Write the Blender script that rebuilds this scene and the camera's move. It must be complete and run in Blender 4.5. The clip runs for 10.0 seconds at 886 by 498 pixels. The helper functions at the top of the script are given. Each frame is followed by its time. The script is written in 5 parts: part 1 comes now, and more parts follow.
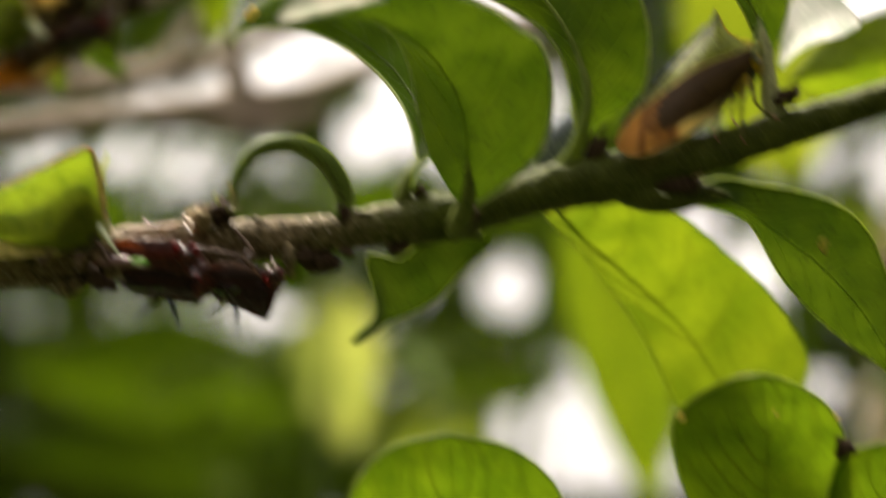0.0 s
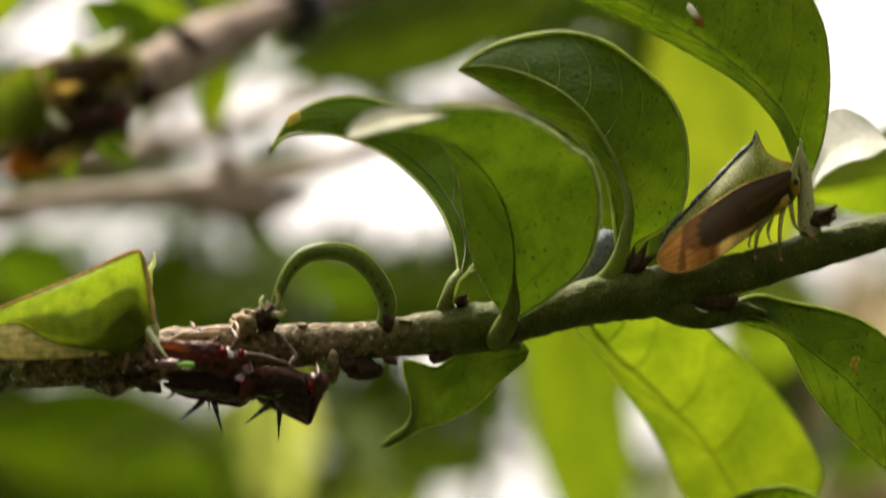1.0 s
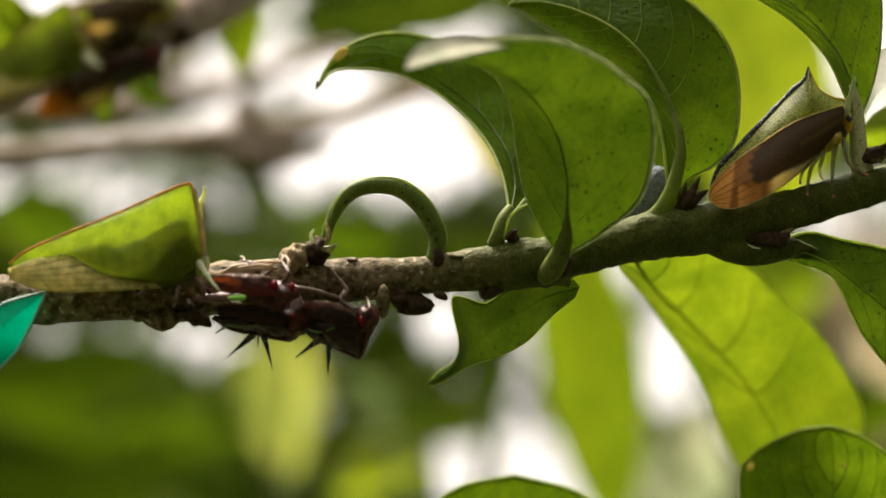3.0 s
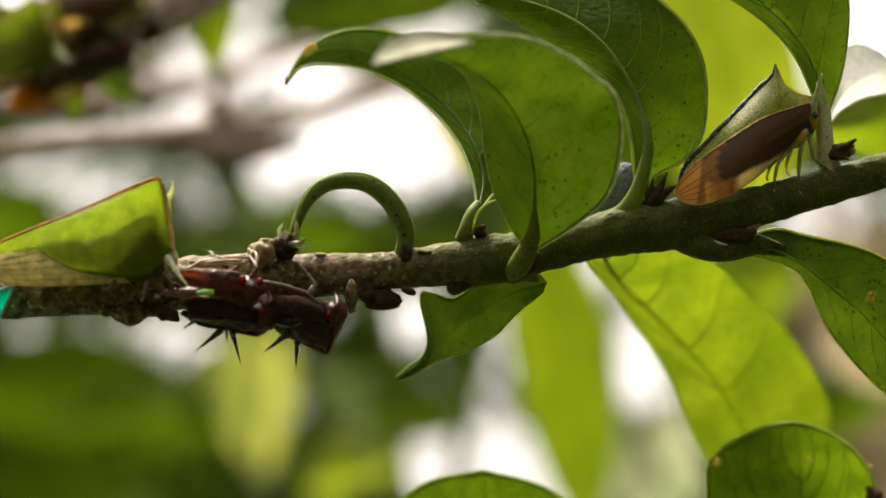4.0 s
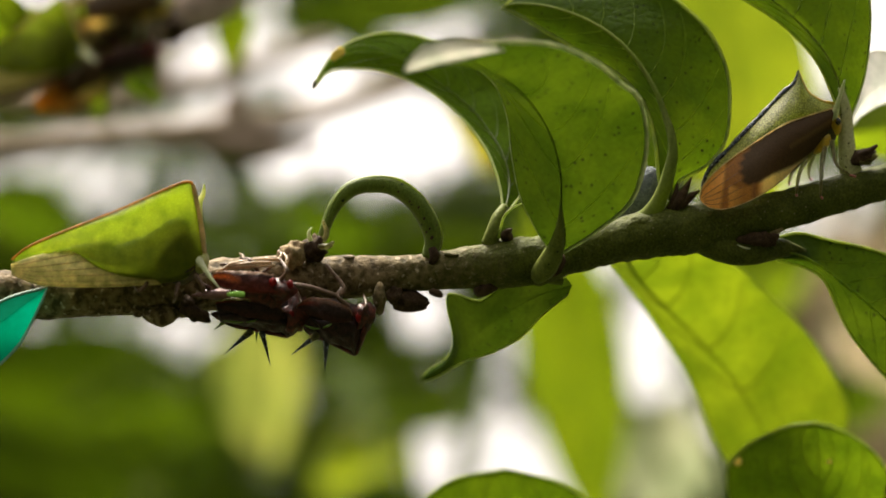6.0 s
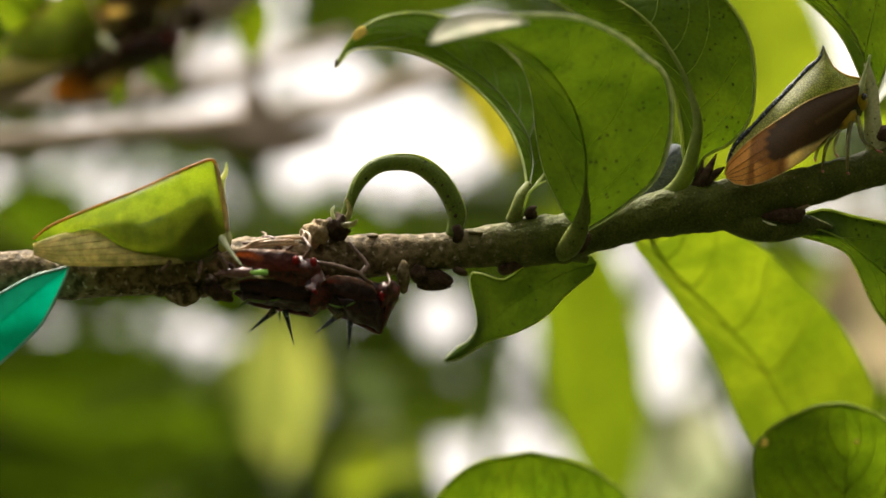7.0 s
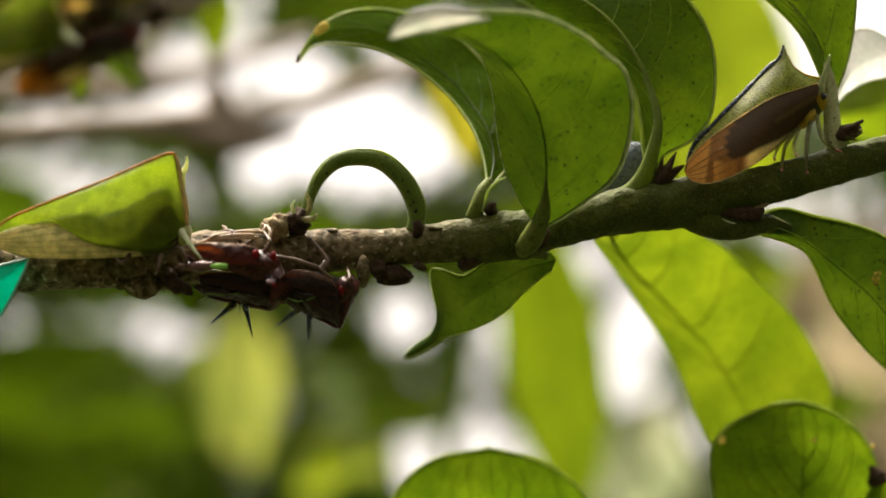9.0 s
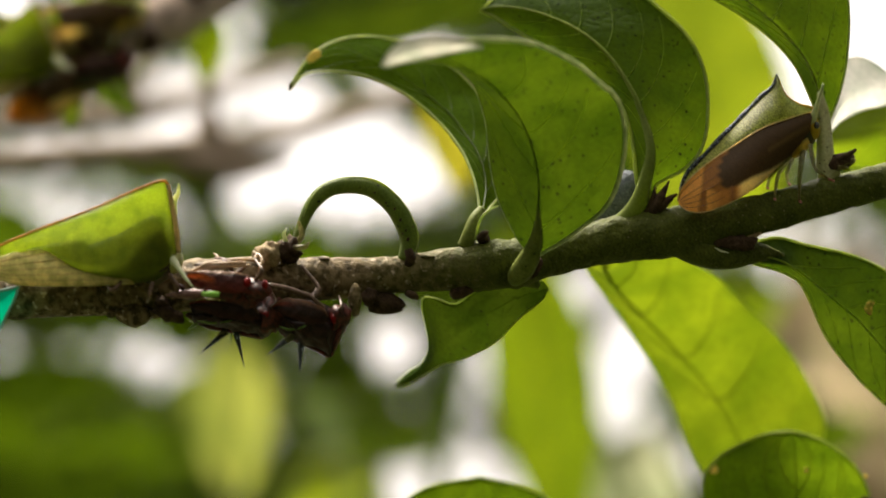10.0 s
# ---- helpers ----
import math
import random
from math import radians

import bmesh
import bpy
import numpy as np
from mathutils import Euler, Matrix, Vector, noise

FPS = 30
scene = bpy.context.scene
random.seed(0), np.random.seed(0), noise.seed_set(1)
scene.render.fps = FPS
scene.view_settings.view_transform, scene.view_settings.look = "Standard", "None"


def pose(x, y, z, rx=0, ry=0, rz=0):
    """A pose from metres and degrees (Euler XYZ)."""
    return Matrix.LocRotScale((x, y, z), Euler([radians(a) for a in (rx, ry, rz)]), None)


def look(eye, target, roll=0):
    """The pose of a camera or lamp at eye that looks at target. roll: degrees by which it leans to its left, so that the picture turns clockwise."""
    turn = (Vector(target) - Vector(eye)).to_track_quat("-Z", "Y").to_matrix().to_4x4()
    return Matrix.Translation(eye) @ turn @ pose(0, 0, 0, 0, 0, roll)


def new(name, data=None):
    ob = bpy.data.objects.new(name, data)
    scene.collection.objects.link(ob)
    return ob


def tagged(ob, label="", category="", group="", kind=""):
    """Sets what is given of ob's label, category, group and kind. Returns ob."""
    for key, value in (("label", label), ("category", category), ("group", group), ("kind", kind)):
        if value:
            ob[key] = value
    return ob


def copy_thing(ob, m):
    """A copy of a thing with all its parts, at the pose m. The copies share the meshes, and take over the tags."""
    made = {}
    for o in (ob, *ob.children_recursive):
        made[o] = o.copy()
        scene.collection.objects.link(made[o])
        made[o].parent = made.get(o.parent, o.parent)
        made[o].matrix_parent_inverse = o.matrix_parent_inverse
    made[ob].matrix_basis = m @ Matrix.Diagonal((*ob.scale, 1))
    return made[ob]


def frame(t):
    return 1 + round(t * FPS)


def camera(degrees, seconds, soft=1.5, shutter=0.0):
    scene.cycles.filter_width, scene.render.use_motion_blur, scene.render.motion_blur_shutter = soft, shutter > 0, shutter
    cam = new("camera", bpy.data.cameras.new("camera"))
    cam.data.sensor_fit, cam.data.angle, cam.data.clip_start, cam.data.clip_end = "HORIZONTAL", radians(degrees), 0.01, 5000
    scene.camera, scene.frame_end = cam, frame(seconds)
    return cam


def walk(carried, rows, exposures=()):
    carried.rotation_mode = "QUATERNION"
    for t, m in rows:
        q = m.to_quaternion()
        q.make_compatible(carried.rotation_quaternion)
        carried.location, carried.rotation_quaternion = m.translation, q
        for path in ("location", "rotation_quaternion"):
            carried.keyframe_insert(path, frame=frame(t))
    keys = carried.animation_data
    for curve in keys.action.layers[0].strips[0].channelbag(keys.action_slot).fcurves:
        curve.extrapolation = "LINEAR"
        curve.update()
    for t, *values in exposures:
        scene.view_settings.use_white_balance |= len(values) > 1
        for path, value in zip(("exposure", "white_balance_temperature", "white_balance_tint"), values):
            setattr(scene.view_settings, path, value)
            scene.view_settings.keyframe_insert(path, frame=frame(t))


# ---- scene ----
# The place is laid out in millimetres round the middle of the twig: x along it, y away from the eye, z up.
# That layout leans back 15 degrees against the level ground, 1.3 m below it.
BASE = pose(0, 0, 1.3, 15, 0, 0)
MM = 0.001

# seconds; eye in mm; yaw, pitch and roll in degrees
PATH = [
    (0, 10.58, -174.53, -1.32, 2.376, -1.092, -1.745),
    (0.1, 9.75, -174.83, -0.84, 2.770, -0.283, -1.530),
    (0.2, 8.92, -175.13, -0.36, 2.421, -0.133, -1.316),
    (0.3, 8.09, -175.42, 0.13, 1.125, 0.682, -1.101),
    (0.4, 7.26, -175.72, 0.61, 0.552, 0.962, -0.887),
    (0.5, 6.43, -176.02, 1.09, 0.513, 1.028, -0.672),
    (0.6, 5.64, -176.22, 1.21, 0.912, 1.157, -0.587),
    (0.7, 4.85, -176.42, 1.34, 1.160, 1.073, -0.502),
    (0.8, 4.07, -176.62, 1.46, 1.152, 0.985, -0.417),
    (0.9, 3.28, -176.82, 1.58, 0.835, 0.740, -0.332),
    (1, 2.49, -177.02, 1.71, 0.519, 0.406, -0.247),
    (1.1, 2.10, -176.75, 1.33, 0.338, 0.117, -0.318),
    (1.2, 1.71, -176.49, 0.95, 0.271, 0.241, -0.390),
    (1.3, 1.32, -176.22, 0.58, 0.438, 0.137, -0.461),
    (1.4, 0.93, -175.95, 0.20, 0.670, -0.108, -0.532),
    (1.5, 0.54, -175.69, -0.18, 0.773, -0.025, -0.604),
    (2, -0.37, -176.89, 0.67, 0.674, 0.053, -0.442),
    (2.5, -1.27, -176.11, 0.06, 0.704, -0.238, -0.132),
    (4, -0.78, -176.72, -0.41, -0.161, -0.458, 0.173),
    (4.5, 0.09, -177.92, -0.11, 0.028, 0.033, 0.011),
    (5, -2.01, -179.22, 1.35, 0.205, -0.155, 0.280),
    (5.5, -2.65, -179.37, 1.63, 0.319, -0.504, 0.330),
    (5.7, -2.39, -179.34, 1.28, -0.074, -0.676, 0.414),
    (6.8, -2.88, -178.04, -1.57, 0.079, -0.651, 0.113),
    (7, -3.03, -177.99, -1.82, 0.244, -0.418, 0.085),
    (7.5, -3.13, -177.43, -1.72, 0.185, -0.553, 0.140),
    (8, -3.22, -178.05, -1.54, 0.095, -0.610, 0.324),
    (8.5, -2.59, -178.46, -2.20, -0.274, -0.267, 0.469),
    (9, -2.72, -178.34, -2.20, -0.567, -0.388, 0.571),
    (9.2, -2.88, -177.96, -1.99, -0.872, -0.747, 0.676),
    (9.3, -2.96, -177.77, -1.89, -0.864, -0.740, 0.729),
    (9.4, -3.05, -177.58, -1.79, -0.661, -0.928, 0.781),
    (9.5, -3.13, -177.40, -1.68, -0.328, -0.504, 0.834),
    (9.6, -3.07, -177.48, -1.76, -0.154, -0.134, 0.809),
    (9.7, -3.00, -177.57, -1.85, -0.194, 0.128, 0.784),
    (9.8, -2.94, -177.66, -1.93, -0.457, 0.228, 0.759),
    (9.9, -2.88, -177.75, -2.01, -0.669, 0.307, 0.734),
    (10, -2.82, -177.84, -2.10, -0.774, 0.229, 0.709),
]

cam = camera(20, 10.0, soft=1.6, shutter=0.5)
cam.data.dof.use_dof = True
cam.data.dof.focus_distance = 0.1705
cam.data.dof.aperture_fstop = 24.8
walk(cam, [(t, BASE @ pose(x * MM, y * MM, z * MM, 90 + pitch, 0, yaw) @ pose(0, 0, 0, 0, 0, roll))
           for t, x, y, z, yaw, pitch, roll in PATH])

# ---- light: bright hazy sky, soft sun high behind the twig ----
world = bpy.data.worlds.new("sky")
scene.world = world
world.use_nodes = True
wn, wl = world.node_tree.nodes, world.node_tree.links
sky = wn.new("ShaderNodeTexSky")
sky.sky_type = "NISHITA"
sky.sun_disc = False
sky.sun_elevation, sky.sun_rotation = radians(67), radians(-39)
sky.dust_density, sky.air_density = 6.0, 1.4
hazy = wn.new("ShaderNodeHueSaturation")
hazy.inputs["Saturation"].default_value = 0.05
wl.new(sky.outputs[0], hazy.inputs["Color"])
warm = wn.new("ShaderNodeMix")
warm.data_type, warm.blend_type = "RGBA", "MULTIPLY"
warm.inputs[0].default_value = 1.0
warm.inputs[7].default_value = (1.0, 0.905, 0.83, 1)
wl.new(hazy.outputs[0], warm.inputs[6])
wl.new(warm.outputs[2], wn["Background"].inputs["Color"])
wn["Background"].inputs["Strength"].default_value = 0.118

sun_data = bpy.data.lights.new("sun", "SUN")
sun_data.energy, sun_data.angle, sun_data.color = 3.3, radians(10), (1.0, 0.905, 0.77)
sun = new("sun", sun_data)
sun.matrix_basis = look((-0.9, 1.1, 4.6), (0, 0, 1.3))
scene.view_settings.exposure = 1.6


# ---- materials ----
def mix_rgb(nt, fac, a, b):
    n = nt.nodes.new("ShaderNodeMix")
    n.data_type = "RGBA"
    for k, v in ((0, fac), (6, a), (7, b)):
        if hasattr(v, "links"):
            nt.links.new(v, n.inputs[k])
        elif k == 0:
            n.inputs[k].default_value = v
        else:
            n.inputs[k].default_value = (*v, 1)
    return n.outputs[2]


def noise_fac(nt, coord, scale, lo, hi, detail=3.0):
    n = nt.nodes.new("ShaderNodeTexNoise")
    n.inputs["Scale"].default_value, n.inputs["Detail"].default_value = scale, detail
    nt.links.new(coord, n.inputs["Vector"])
    r = nt.nodes.new("ShaderNodeMapRange")
    r.inputs[1].default_value, r.inputs[2].default_value = lo, hi
    nt.links.new(n.outputs[0], r.inputs[0])
    return r.outputs[0], n.outputs[0]


def material(name, a, b, size=1.5, rough=0.5, spec=0.4, grain=0.2, fine=0.15, relief=0.03, passing=None, share=0.45,
             dots=None, dot_size=0.9, dot_share=0.12, pigment=False, clear=0.0, coat=0.0, cells=0.0, cell_light=(1.12, 1.1, 1.0), cell_dark=(0.86, 0.9, 0.86)):
    """Colours a and b in patches of size mm, finer grain over them, relief in mm; passing: colour of light that passes."""
    m = bpy.data.materials.new(name)
    m.use_nodes = True
    nt = m.node_tree
    p = nt.nodes["Principled BSDF"]
    co = nt.nodes.new("ShaderNodeTexCoord").outputs["Object"]
    big, _ = noise_fac(nt, co, 1 / (size * MM), 0.35, 0.65)
    small, raw = noise_fac(nt, co, 1 / (fine * MM), 0.3, 0.7, 4)
    col = mix_rgb(nt, big, a, b)
    if pigment:
        at = nt.nodes.new("ShaderNodeAttribute")
        at.attribute_name = "pigment"
        mul = nt.nodes.new("ShaderNodeMix")
        mul.data_type, mul.blend_type = "RGBA", "MULTIPLY"
        mul.inputs[0].default_value = 1.0
        nt.links.new(at.outputs["Color"], mul.inputs[6])
        nt.links.new(col, mul.inputs[7])
        col = mul.outputs[2]
    dark = nt.nodes.new("ShaderNodeMix")
    dark.data_type, dark.blend_type = "RGBA", "MULTIPLY"
    nt.links.new(col, dark.inputs[6])
    g = mix_rgb(nt, small, (1 - grain,) * 3, (1 + grain,) * 3)
    dark.inputs[0].default_value = 1.0
    nt.links.new(g, dark.inputs[7])
    col = dark.outputs[2]
    if dots:
        vo = nt.nodes.new("ShaderNodeTexVoronoi")
        vo.inputs["Scale"].default_value = 1 / (dot_size * MM)
        wob = nt.nodes.new("ShaderNodeTexNoise")
        wob.inputs["Scale"].default_value = 1 / (dot_size * 0.35 * MM)
        nt.links.new(co, wob.inputs["Vector"])
        bend = nt.nodes.new("ShaderNodeVectorMath")
        bend.operation = "MULTIPLY_ADD"
        bend.inputs[1].default_value = (dot_size * 0.3 * MM,) * 3
        nt.links.new(wob.outputs["Color"], bend.inputs[0])
        nt.links.new(co, bend.inputs[2])
        nt.links.new(bend.outputs[0], vo.inputs["Vector"])
        mr = nt.nodes.new("ShaderNodeMapRange")
        mr.inputs[1].default_value, mr.inputs[2].default_value = dot_share, dot_share * 0.6
        nt.links.new(vo.outputs["Distance"], mr.inputs[0])
        where, _ = noise_fac(nt, co, 1 / (dot_size * 4 * MM), 0.36, 0.50)
        both = nt.nodes.new("ShaderNodeMath")
        both.operation = "MULTIPLY"
        nt.links.new(mr.outputs[0], both.inputs[0])
        nt.links.new(where, both.inputs[1])
        col = mix_rgb(nt, both.outputs[0], col, dots)
    height = raw
    if cells:
        net = nt.nodes.new("ShaderNodeTexVoronoi")
        net.feature = "DISTANCE_TO_EDGE"
        net.inputs["Scale"].default_value = 1 / (cells * MM)
        nt.links.new(co, net.inputs["Vector"])
        nr = nt.nodes.new("ShaderNodeMapRange")
        nr.inputs[1].default_value, nr.inputs[2].default_value = 0.02, 0.22
        nt.links.new(net.outputs["Distance"], nr.inputs[0])
        cm = nt.nodes.new("ShaderNodeMix")
        cm.data_type, cm.blend_type = "RGBA", "MULTIPLY"
        cm.inputs[0].default_value = 1.0
        nt.links.new(mix_rgb(nt, nr.outputs[0], cell_light, cell_dark), cm.inputs[6])
        nt.links.new(col, cm.inputs[7])
        col = cm.outputs[2]
        hm = nt.nodes.new("ShaderNodeMath")
        hm.operation, hm.inputs[1].default_value = "MULTIPLY_ADD", 0.35
        nt.links.new(nr.outputs[0], hm.inputs[0])
        nt.links.new(raw, hm.inputs[2])
        height = hm.outputs[0]
    nt.links.new(col, p.inputs["Base Color"])
    p.inputs["Roughness"].default_value = rough
    p.inputs["Specular IOR Level"].default_value = spec
    p.inputs["Coat Weight"].default_value = coat
    p.inputs["Coat Roughness"].default_value = 0.15
    if relief:
        bu = nt.nodes.new("ShaderNodeBump")
        bu.inputs["Distance"].default_value = relief * MM
        bu.inputs["Strength"].default_value = 0.8
        nt.links.new(height, bu.inputs["Height"])
        nt.links.new(bu.outputs[0], p.inputs["Normal"])
    out = p.outputs[0]
    if passing:
        tr = nt.nodes.new("ShaderNodeBsdfTranslucent")
        tmul = nt.nodes.new("ShaderNodeMix")
        tmul.data_type, tmul.blend_type = "RGBA", "MULTIPLY"
        tmul.inputs[0].default_value = 1.0
        tmul.inputs[6].default_value = (*passing, 1)
        if pigment:
            nt.links.new(at.outputs["Color"], tmul.inputs[7])
        else:
            nt.links.new(mix_rgb(nt, big, (1.15, 1.12, 1.1), (0.62, 0.70, 0.6)), tmul.inputs[7])
        tcol = tmul.outputs[2]
        for tone in [g] + ([mix_rgb(nt, nr.outputs[0], (0.91, 0.92, 0.91), (1.04, 1.04, 1.04))] if cells else []):
            tm = nt.nodes.new("ShaderNodeMix")
            tm.data_type, tm.blend_type = "RGBA", "MULTIPLY"
            tm.inputs[0].default_value = 1.0
            nt.links.new(tcol, tm.inputs[6])
            nt.links.new(tone, tm.inputs[7])
            tcol = tm.outputs[2]
        if dots:
            tcol = mix_rgb(nt, both.outputs[0], tcol, dots)
        nt.links.new(tcol, tr.inputs["Color"])
        ms = nt.nodes.new("ShaderNodeMixShader")
        ms.inputs[0].default_value = share
        nt.links.new(out, ms.inputs[1])
        nt.links.new(tr.outputs[0], ms.inputs[2])
        out = ms.outputs[0]
    if clear:
        tp = nt.nodes.new("ShaderNodeBsdfTransparent")
        mc = nt.nodes.new("ShaderNodeMixShader")
        mc.inputs[0].default_value = clear
        nt.links.new(out, mc.inputs[1])
        nt.links.new(tp.outputs[0], mc.inputs[2])
        out = mc.outputs[0]
    nt.links.new(out, nt.nodes["Material Output"].inputs["Surface"])
    return m


LEAF = material("leaf_green", (0.022, 0.048, 0.004), (0.034, 0.064, 0.006), 2.6, 0.75, 0.05, 0.18, 0.3, 0.07,
                (0.084, 0.138, 0.003), 0.42, (0.006, 0.007, 0.003), 0.58, 0.20, cells=0.8)
LEAF_B = material("leaf_deep_green", (0.026, 0.048, 0.011), (0.036, 0.060, 0.014), 3.2, 0.75, 0.05, 0.15, 0.35, 0.07,
                  (0.046, 0.078, 0.002), 0.40, (0.006, 0.007, 0.003), 0.62, 0.21, cells=0.9)
LEAF_Y = material("leaf_young_green", (0.075, 0.115, 0.007), (0.10, 0.14, 0.009), 4.0, 0.6, 0.1, 0.15, 0.5, 0.03,
                  (0.134, 0.183, 0.004), 0.5)
LEAF_D = material("leaf_dark_green", (0.016, 0.030, 0.004), (0.026, 0.044, 0.005), 6.0, 0.6, 0.1, 0.15, 1.0, 0.05,
                  (0.055, 0.086, 0.003), 0.35)
LEAF_MID = material("leaf_fresh_green", (0.032, 0.066, 0.004), (0.045, 0.082, 0.006), 2.6, 0.95, 0.01, 0.18, 0.3, 0.07,
                    (0.099, 0.160, 0.003), 0.45, (0.006, 0.007, 0.003), 0.62, 0.15, cells=0.8)
# lighter copy of the leaf green; its brighter light is put into the colour
LEAF_LIT = material("leaf_lit_green", (0.060, 0.115, 0.008), (0.078, 0.135, 0.010), 2.6, 0.6, 0.01, 0.18, 0.3, 0.07,
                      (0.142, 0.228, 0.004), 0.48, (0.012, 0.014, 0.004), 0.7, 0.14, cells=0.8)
# darker copy of the leaf green, with shade under the twig mixed in
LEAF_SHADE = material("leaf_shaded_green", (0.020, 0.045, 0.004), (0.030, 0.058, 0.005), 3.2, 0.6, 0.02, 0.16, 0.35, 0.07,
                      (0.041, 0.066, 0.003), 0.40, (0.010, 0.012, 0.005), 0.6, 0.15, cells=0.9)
# brightened greens for leaves further back: light from behind is put into the colour
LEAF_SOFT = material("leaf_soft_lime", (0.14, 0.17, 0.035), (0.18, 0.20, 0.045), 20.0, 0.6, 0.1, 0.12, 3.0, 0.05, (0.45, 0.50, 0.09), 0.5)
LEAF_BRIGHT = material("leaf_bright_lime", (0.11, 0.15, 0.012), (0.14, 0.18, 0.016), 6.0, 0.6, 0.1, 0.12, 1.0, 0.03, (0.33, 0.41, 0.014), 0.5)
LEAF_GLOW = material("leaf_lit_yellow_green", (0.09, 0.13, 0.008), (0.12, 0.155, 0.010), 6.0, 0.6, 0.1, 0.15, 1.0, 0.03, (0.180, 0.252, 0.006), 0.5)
# far leaf green with bright haze blended into it
LEAF_HAZE = material("leaf_hazed_green", (0.16, 0.18, 0.08), (0.20, 0.22, 0.10), 14.0, 0.6, 0.1, 0.12, 2.0, 0.05, (0.62, 0.66, 0.40), 0.5)
LEAF_YELLOW = material("leaf_yellow", (0.30, 0.26, 0.025), (0.26, 0.23, 0.025), 4.0, 0.5, 0.3, 0.1, 0.5, 0.03,
                       (0.38, 0.34, 0.022), 0.55)
# near-white: sky shine painted as leaf colour; also serves the pale torn spot
LEAF_PALE = material("leaf_pale_sky_shine", (0.66, 0.67, 0.61), (0.72, 0.73, 0.68), 2.0, 0.35, 0.4, 0.08, 0.4, 0.02,
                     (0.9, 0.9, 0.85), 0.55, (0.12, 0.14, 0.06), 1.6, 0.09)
# green leaf tip whose sky glare is painted in as near-white
FOLD = material("leaf_fold_sheen", (0.34, 0.35, 0.28), (0.41, 0.41, 0.35), 2.0, 0.5, 0.2, 0.08, 0.4, 0.02, (0.50, 0.50, 0.40), 0.5)
EDGE = material("leaf_edge_pale", (0.30, 0.34, 0.19), (0.22, 0.27, 0.12), 1.0, 0.6, 0.1, 0.12, 0.2, 0.01, (0.52, 0.57, 0.32), 0.5)
RIB = material("leaf_rib", (0.13, 0.18, 0.03), (0.17, 0.21, 0.045), 1.0, 0.55, 0.06, 0.15, 0.2, 0.02, (0.30, 0.36, 0.04), 0.35)
RIB_DARK = material("leaf_rib_dark", (0.055, 0.08, 0.012), (0.065, 0.09, 0.016), 1.0, 0.5, 0.25, 0.15, 0.2, 0.02, (0.21, 0.29, 0.012), 0.6)
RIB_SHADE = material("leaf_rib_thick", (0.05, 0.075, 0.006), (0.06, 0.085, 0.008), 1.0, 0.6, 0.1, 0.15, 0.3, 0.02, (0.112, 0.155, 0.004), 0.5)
STALK = material("leaf_stalk", (0.098, 0.125, 0.021), (0.125, 0.15, 0.030), 0.8, 0.55, 0.06, 0.2, 0.2, 0.03, None, 0.4, (0.03, 0.03, 0.01), 0.7, 0.14)
PETIOLE = material("leaf_stalk_pale", (0.40, 0.42, 0.20), (0.50, 0.50, 0.28), 0.8, 0.6, 0.06, 0.2, 0.2, 0.03, (0.4, 0.45, 0.12), 0.2, (0.03, 0.03, 0.01), 0.45, 0.2)
VEIN = material("leaf_vein", (0.20, 0.27, 0.05), (0.24, 0.31, 0.07), 1.0, 0.5, 0.2, 0.1, 0.2, 0.0, (0.40, 0.52, 0.02), 0.6)
# base colour lifted to carry the rim light along the leaf edges
MARGIN = material("leaf_margin", (0.30, 0.37, 0.09), (0.36, 0.42, 0.12), 1.0, 0.5, 0.3, 0.15, 0.2, 0.01, (0.46, 0.54, 0.12), 0.6)
ROLLED = material("rolled_leaf", (0.085, 0.132, 0.013), (0.118, 0.168, 0.019), 1.2, 0.55, 0.22, 0.25, 0.12, 0.05, None, 0.4,
                  (0.02, 0.03, 0.01), 0.8, 0.16)
BUD = material("bud_dark", (0.032, 0.020, 0.012), (0.07, 0.045, 0.025), 0.5, 0.75, 0.08, 0.4, 0.1, 0.08)
BERRY = material("berry_black", (0.010, 0.007, 0.012), (0.020, 0.012, 0.018), 1.0, 0.35, 0.4, 0.2, 0.3, 0.03)
GALL = material("gall_tan", (0.40, 0.31, 0.17), (0.22, 0.16, 0.08), 0.5, 0.7, 0.15, 0.35, 0.12, 0.12)
GREY = material("cocoon_grey", (0.10, 0.12, 0.13), (0.16, 0.18, 0.19), 0.4, 0.8, 0.2, 0.5, 0.12, 0.10)
SHELL = material("hopper_shell_green", (0.13, 0.16, 0.010), (0.17, 0.19, 0.014), 1.2, 0.36, 0.35, 0.08, 0.10, 0.015,
                 (0.42, 0.52, 0.030), 0.74, cells=0.25, clear=0.12)
CREST = material("hopper_crest_orange", (0.40, 0.21, 0.035), (0.30, 0.14, 0.03), 0.6, 0.55, 0.15, 0.2, 0.1, 0.02, (0.66, 0.36, 0.06), 0.5)
FRONT = material("hopper_front_tan", (0.46, 0.36, 0.16), (0.40, 0.29, 0.11), 0.6, 0.45, 0.3, 0.15, 0.1, 0.02, (0.85, 0.70, 0.36), 0.6)
BODY = material("hopper_body_olive", (0.045, 0.042, 0.010), (0.07, 0.06, 0.016), 0.8, 0.5, 0.4, 0.2, 0.12, 0.03)
CLEAR = material("hopper_wing_clear", (0.85, 0.78, 0.34), (0.62, 0.56, 0.18), 0.6, 0.35, 0.3, 0.14, 0.12, 0.02, (0.98, 0.90, 0.46), 0.45)
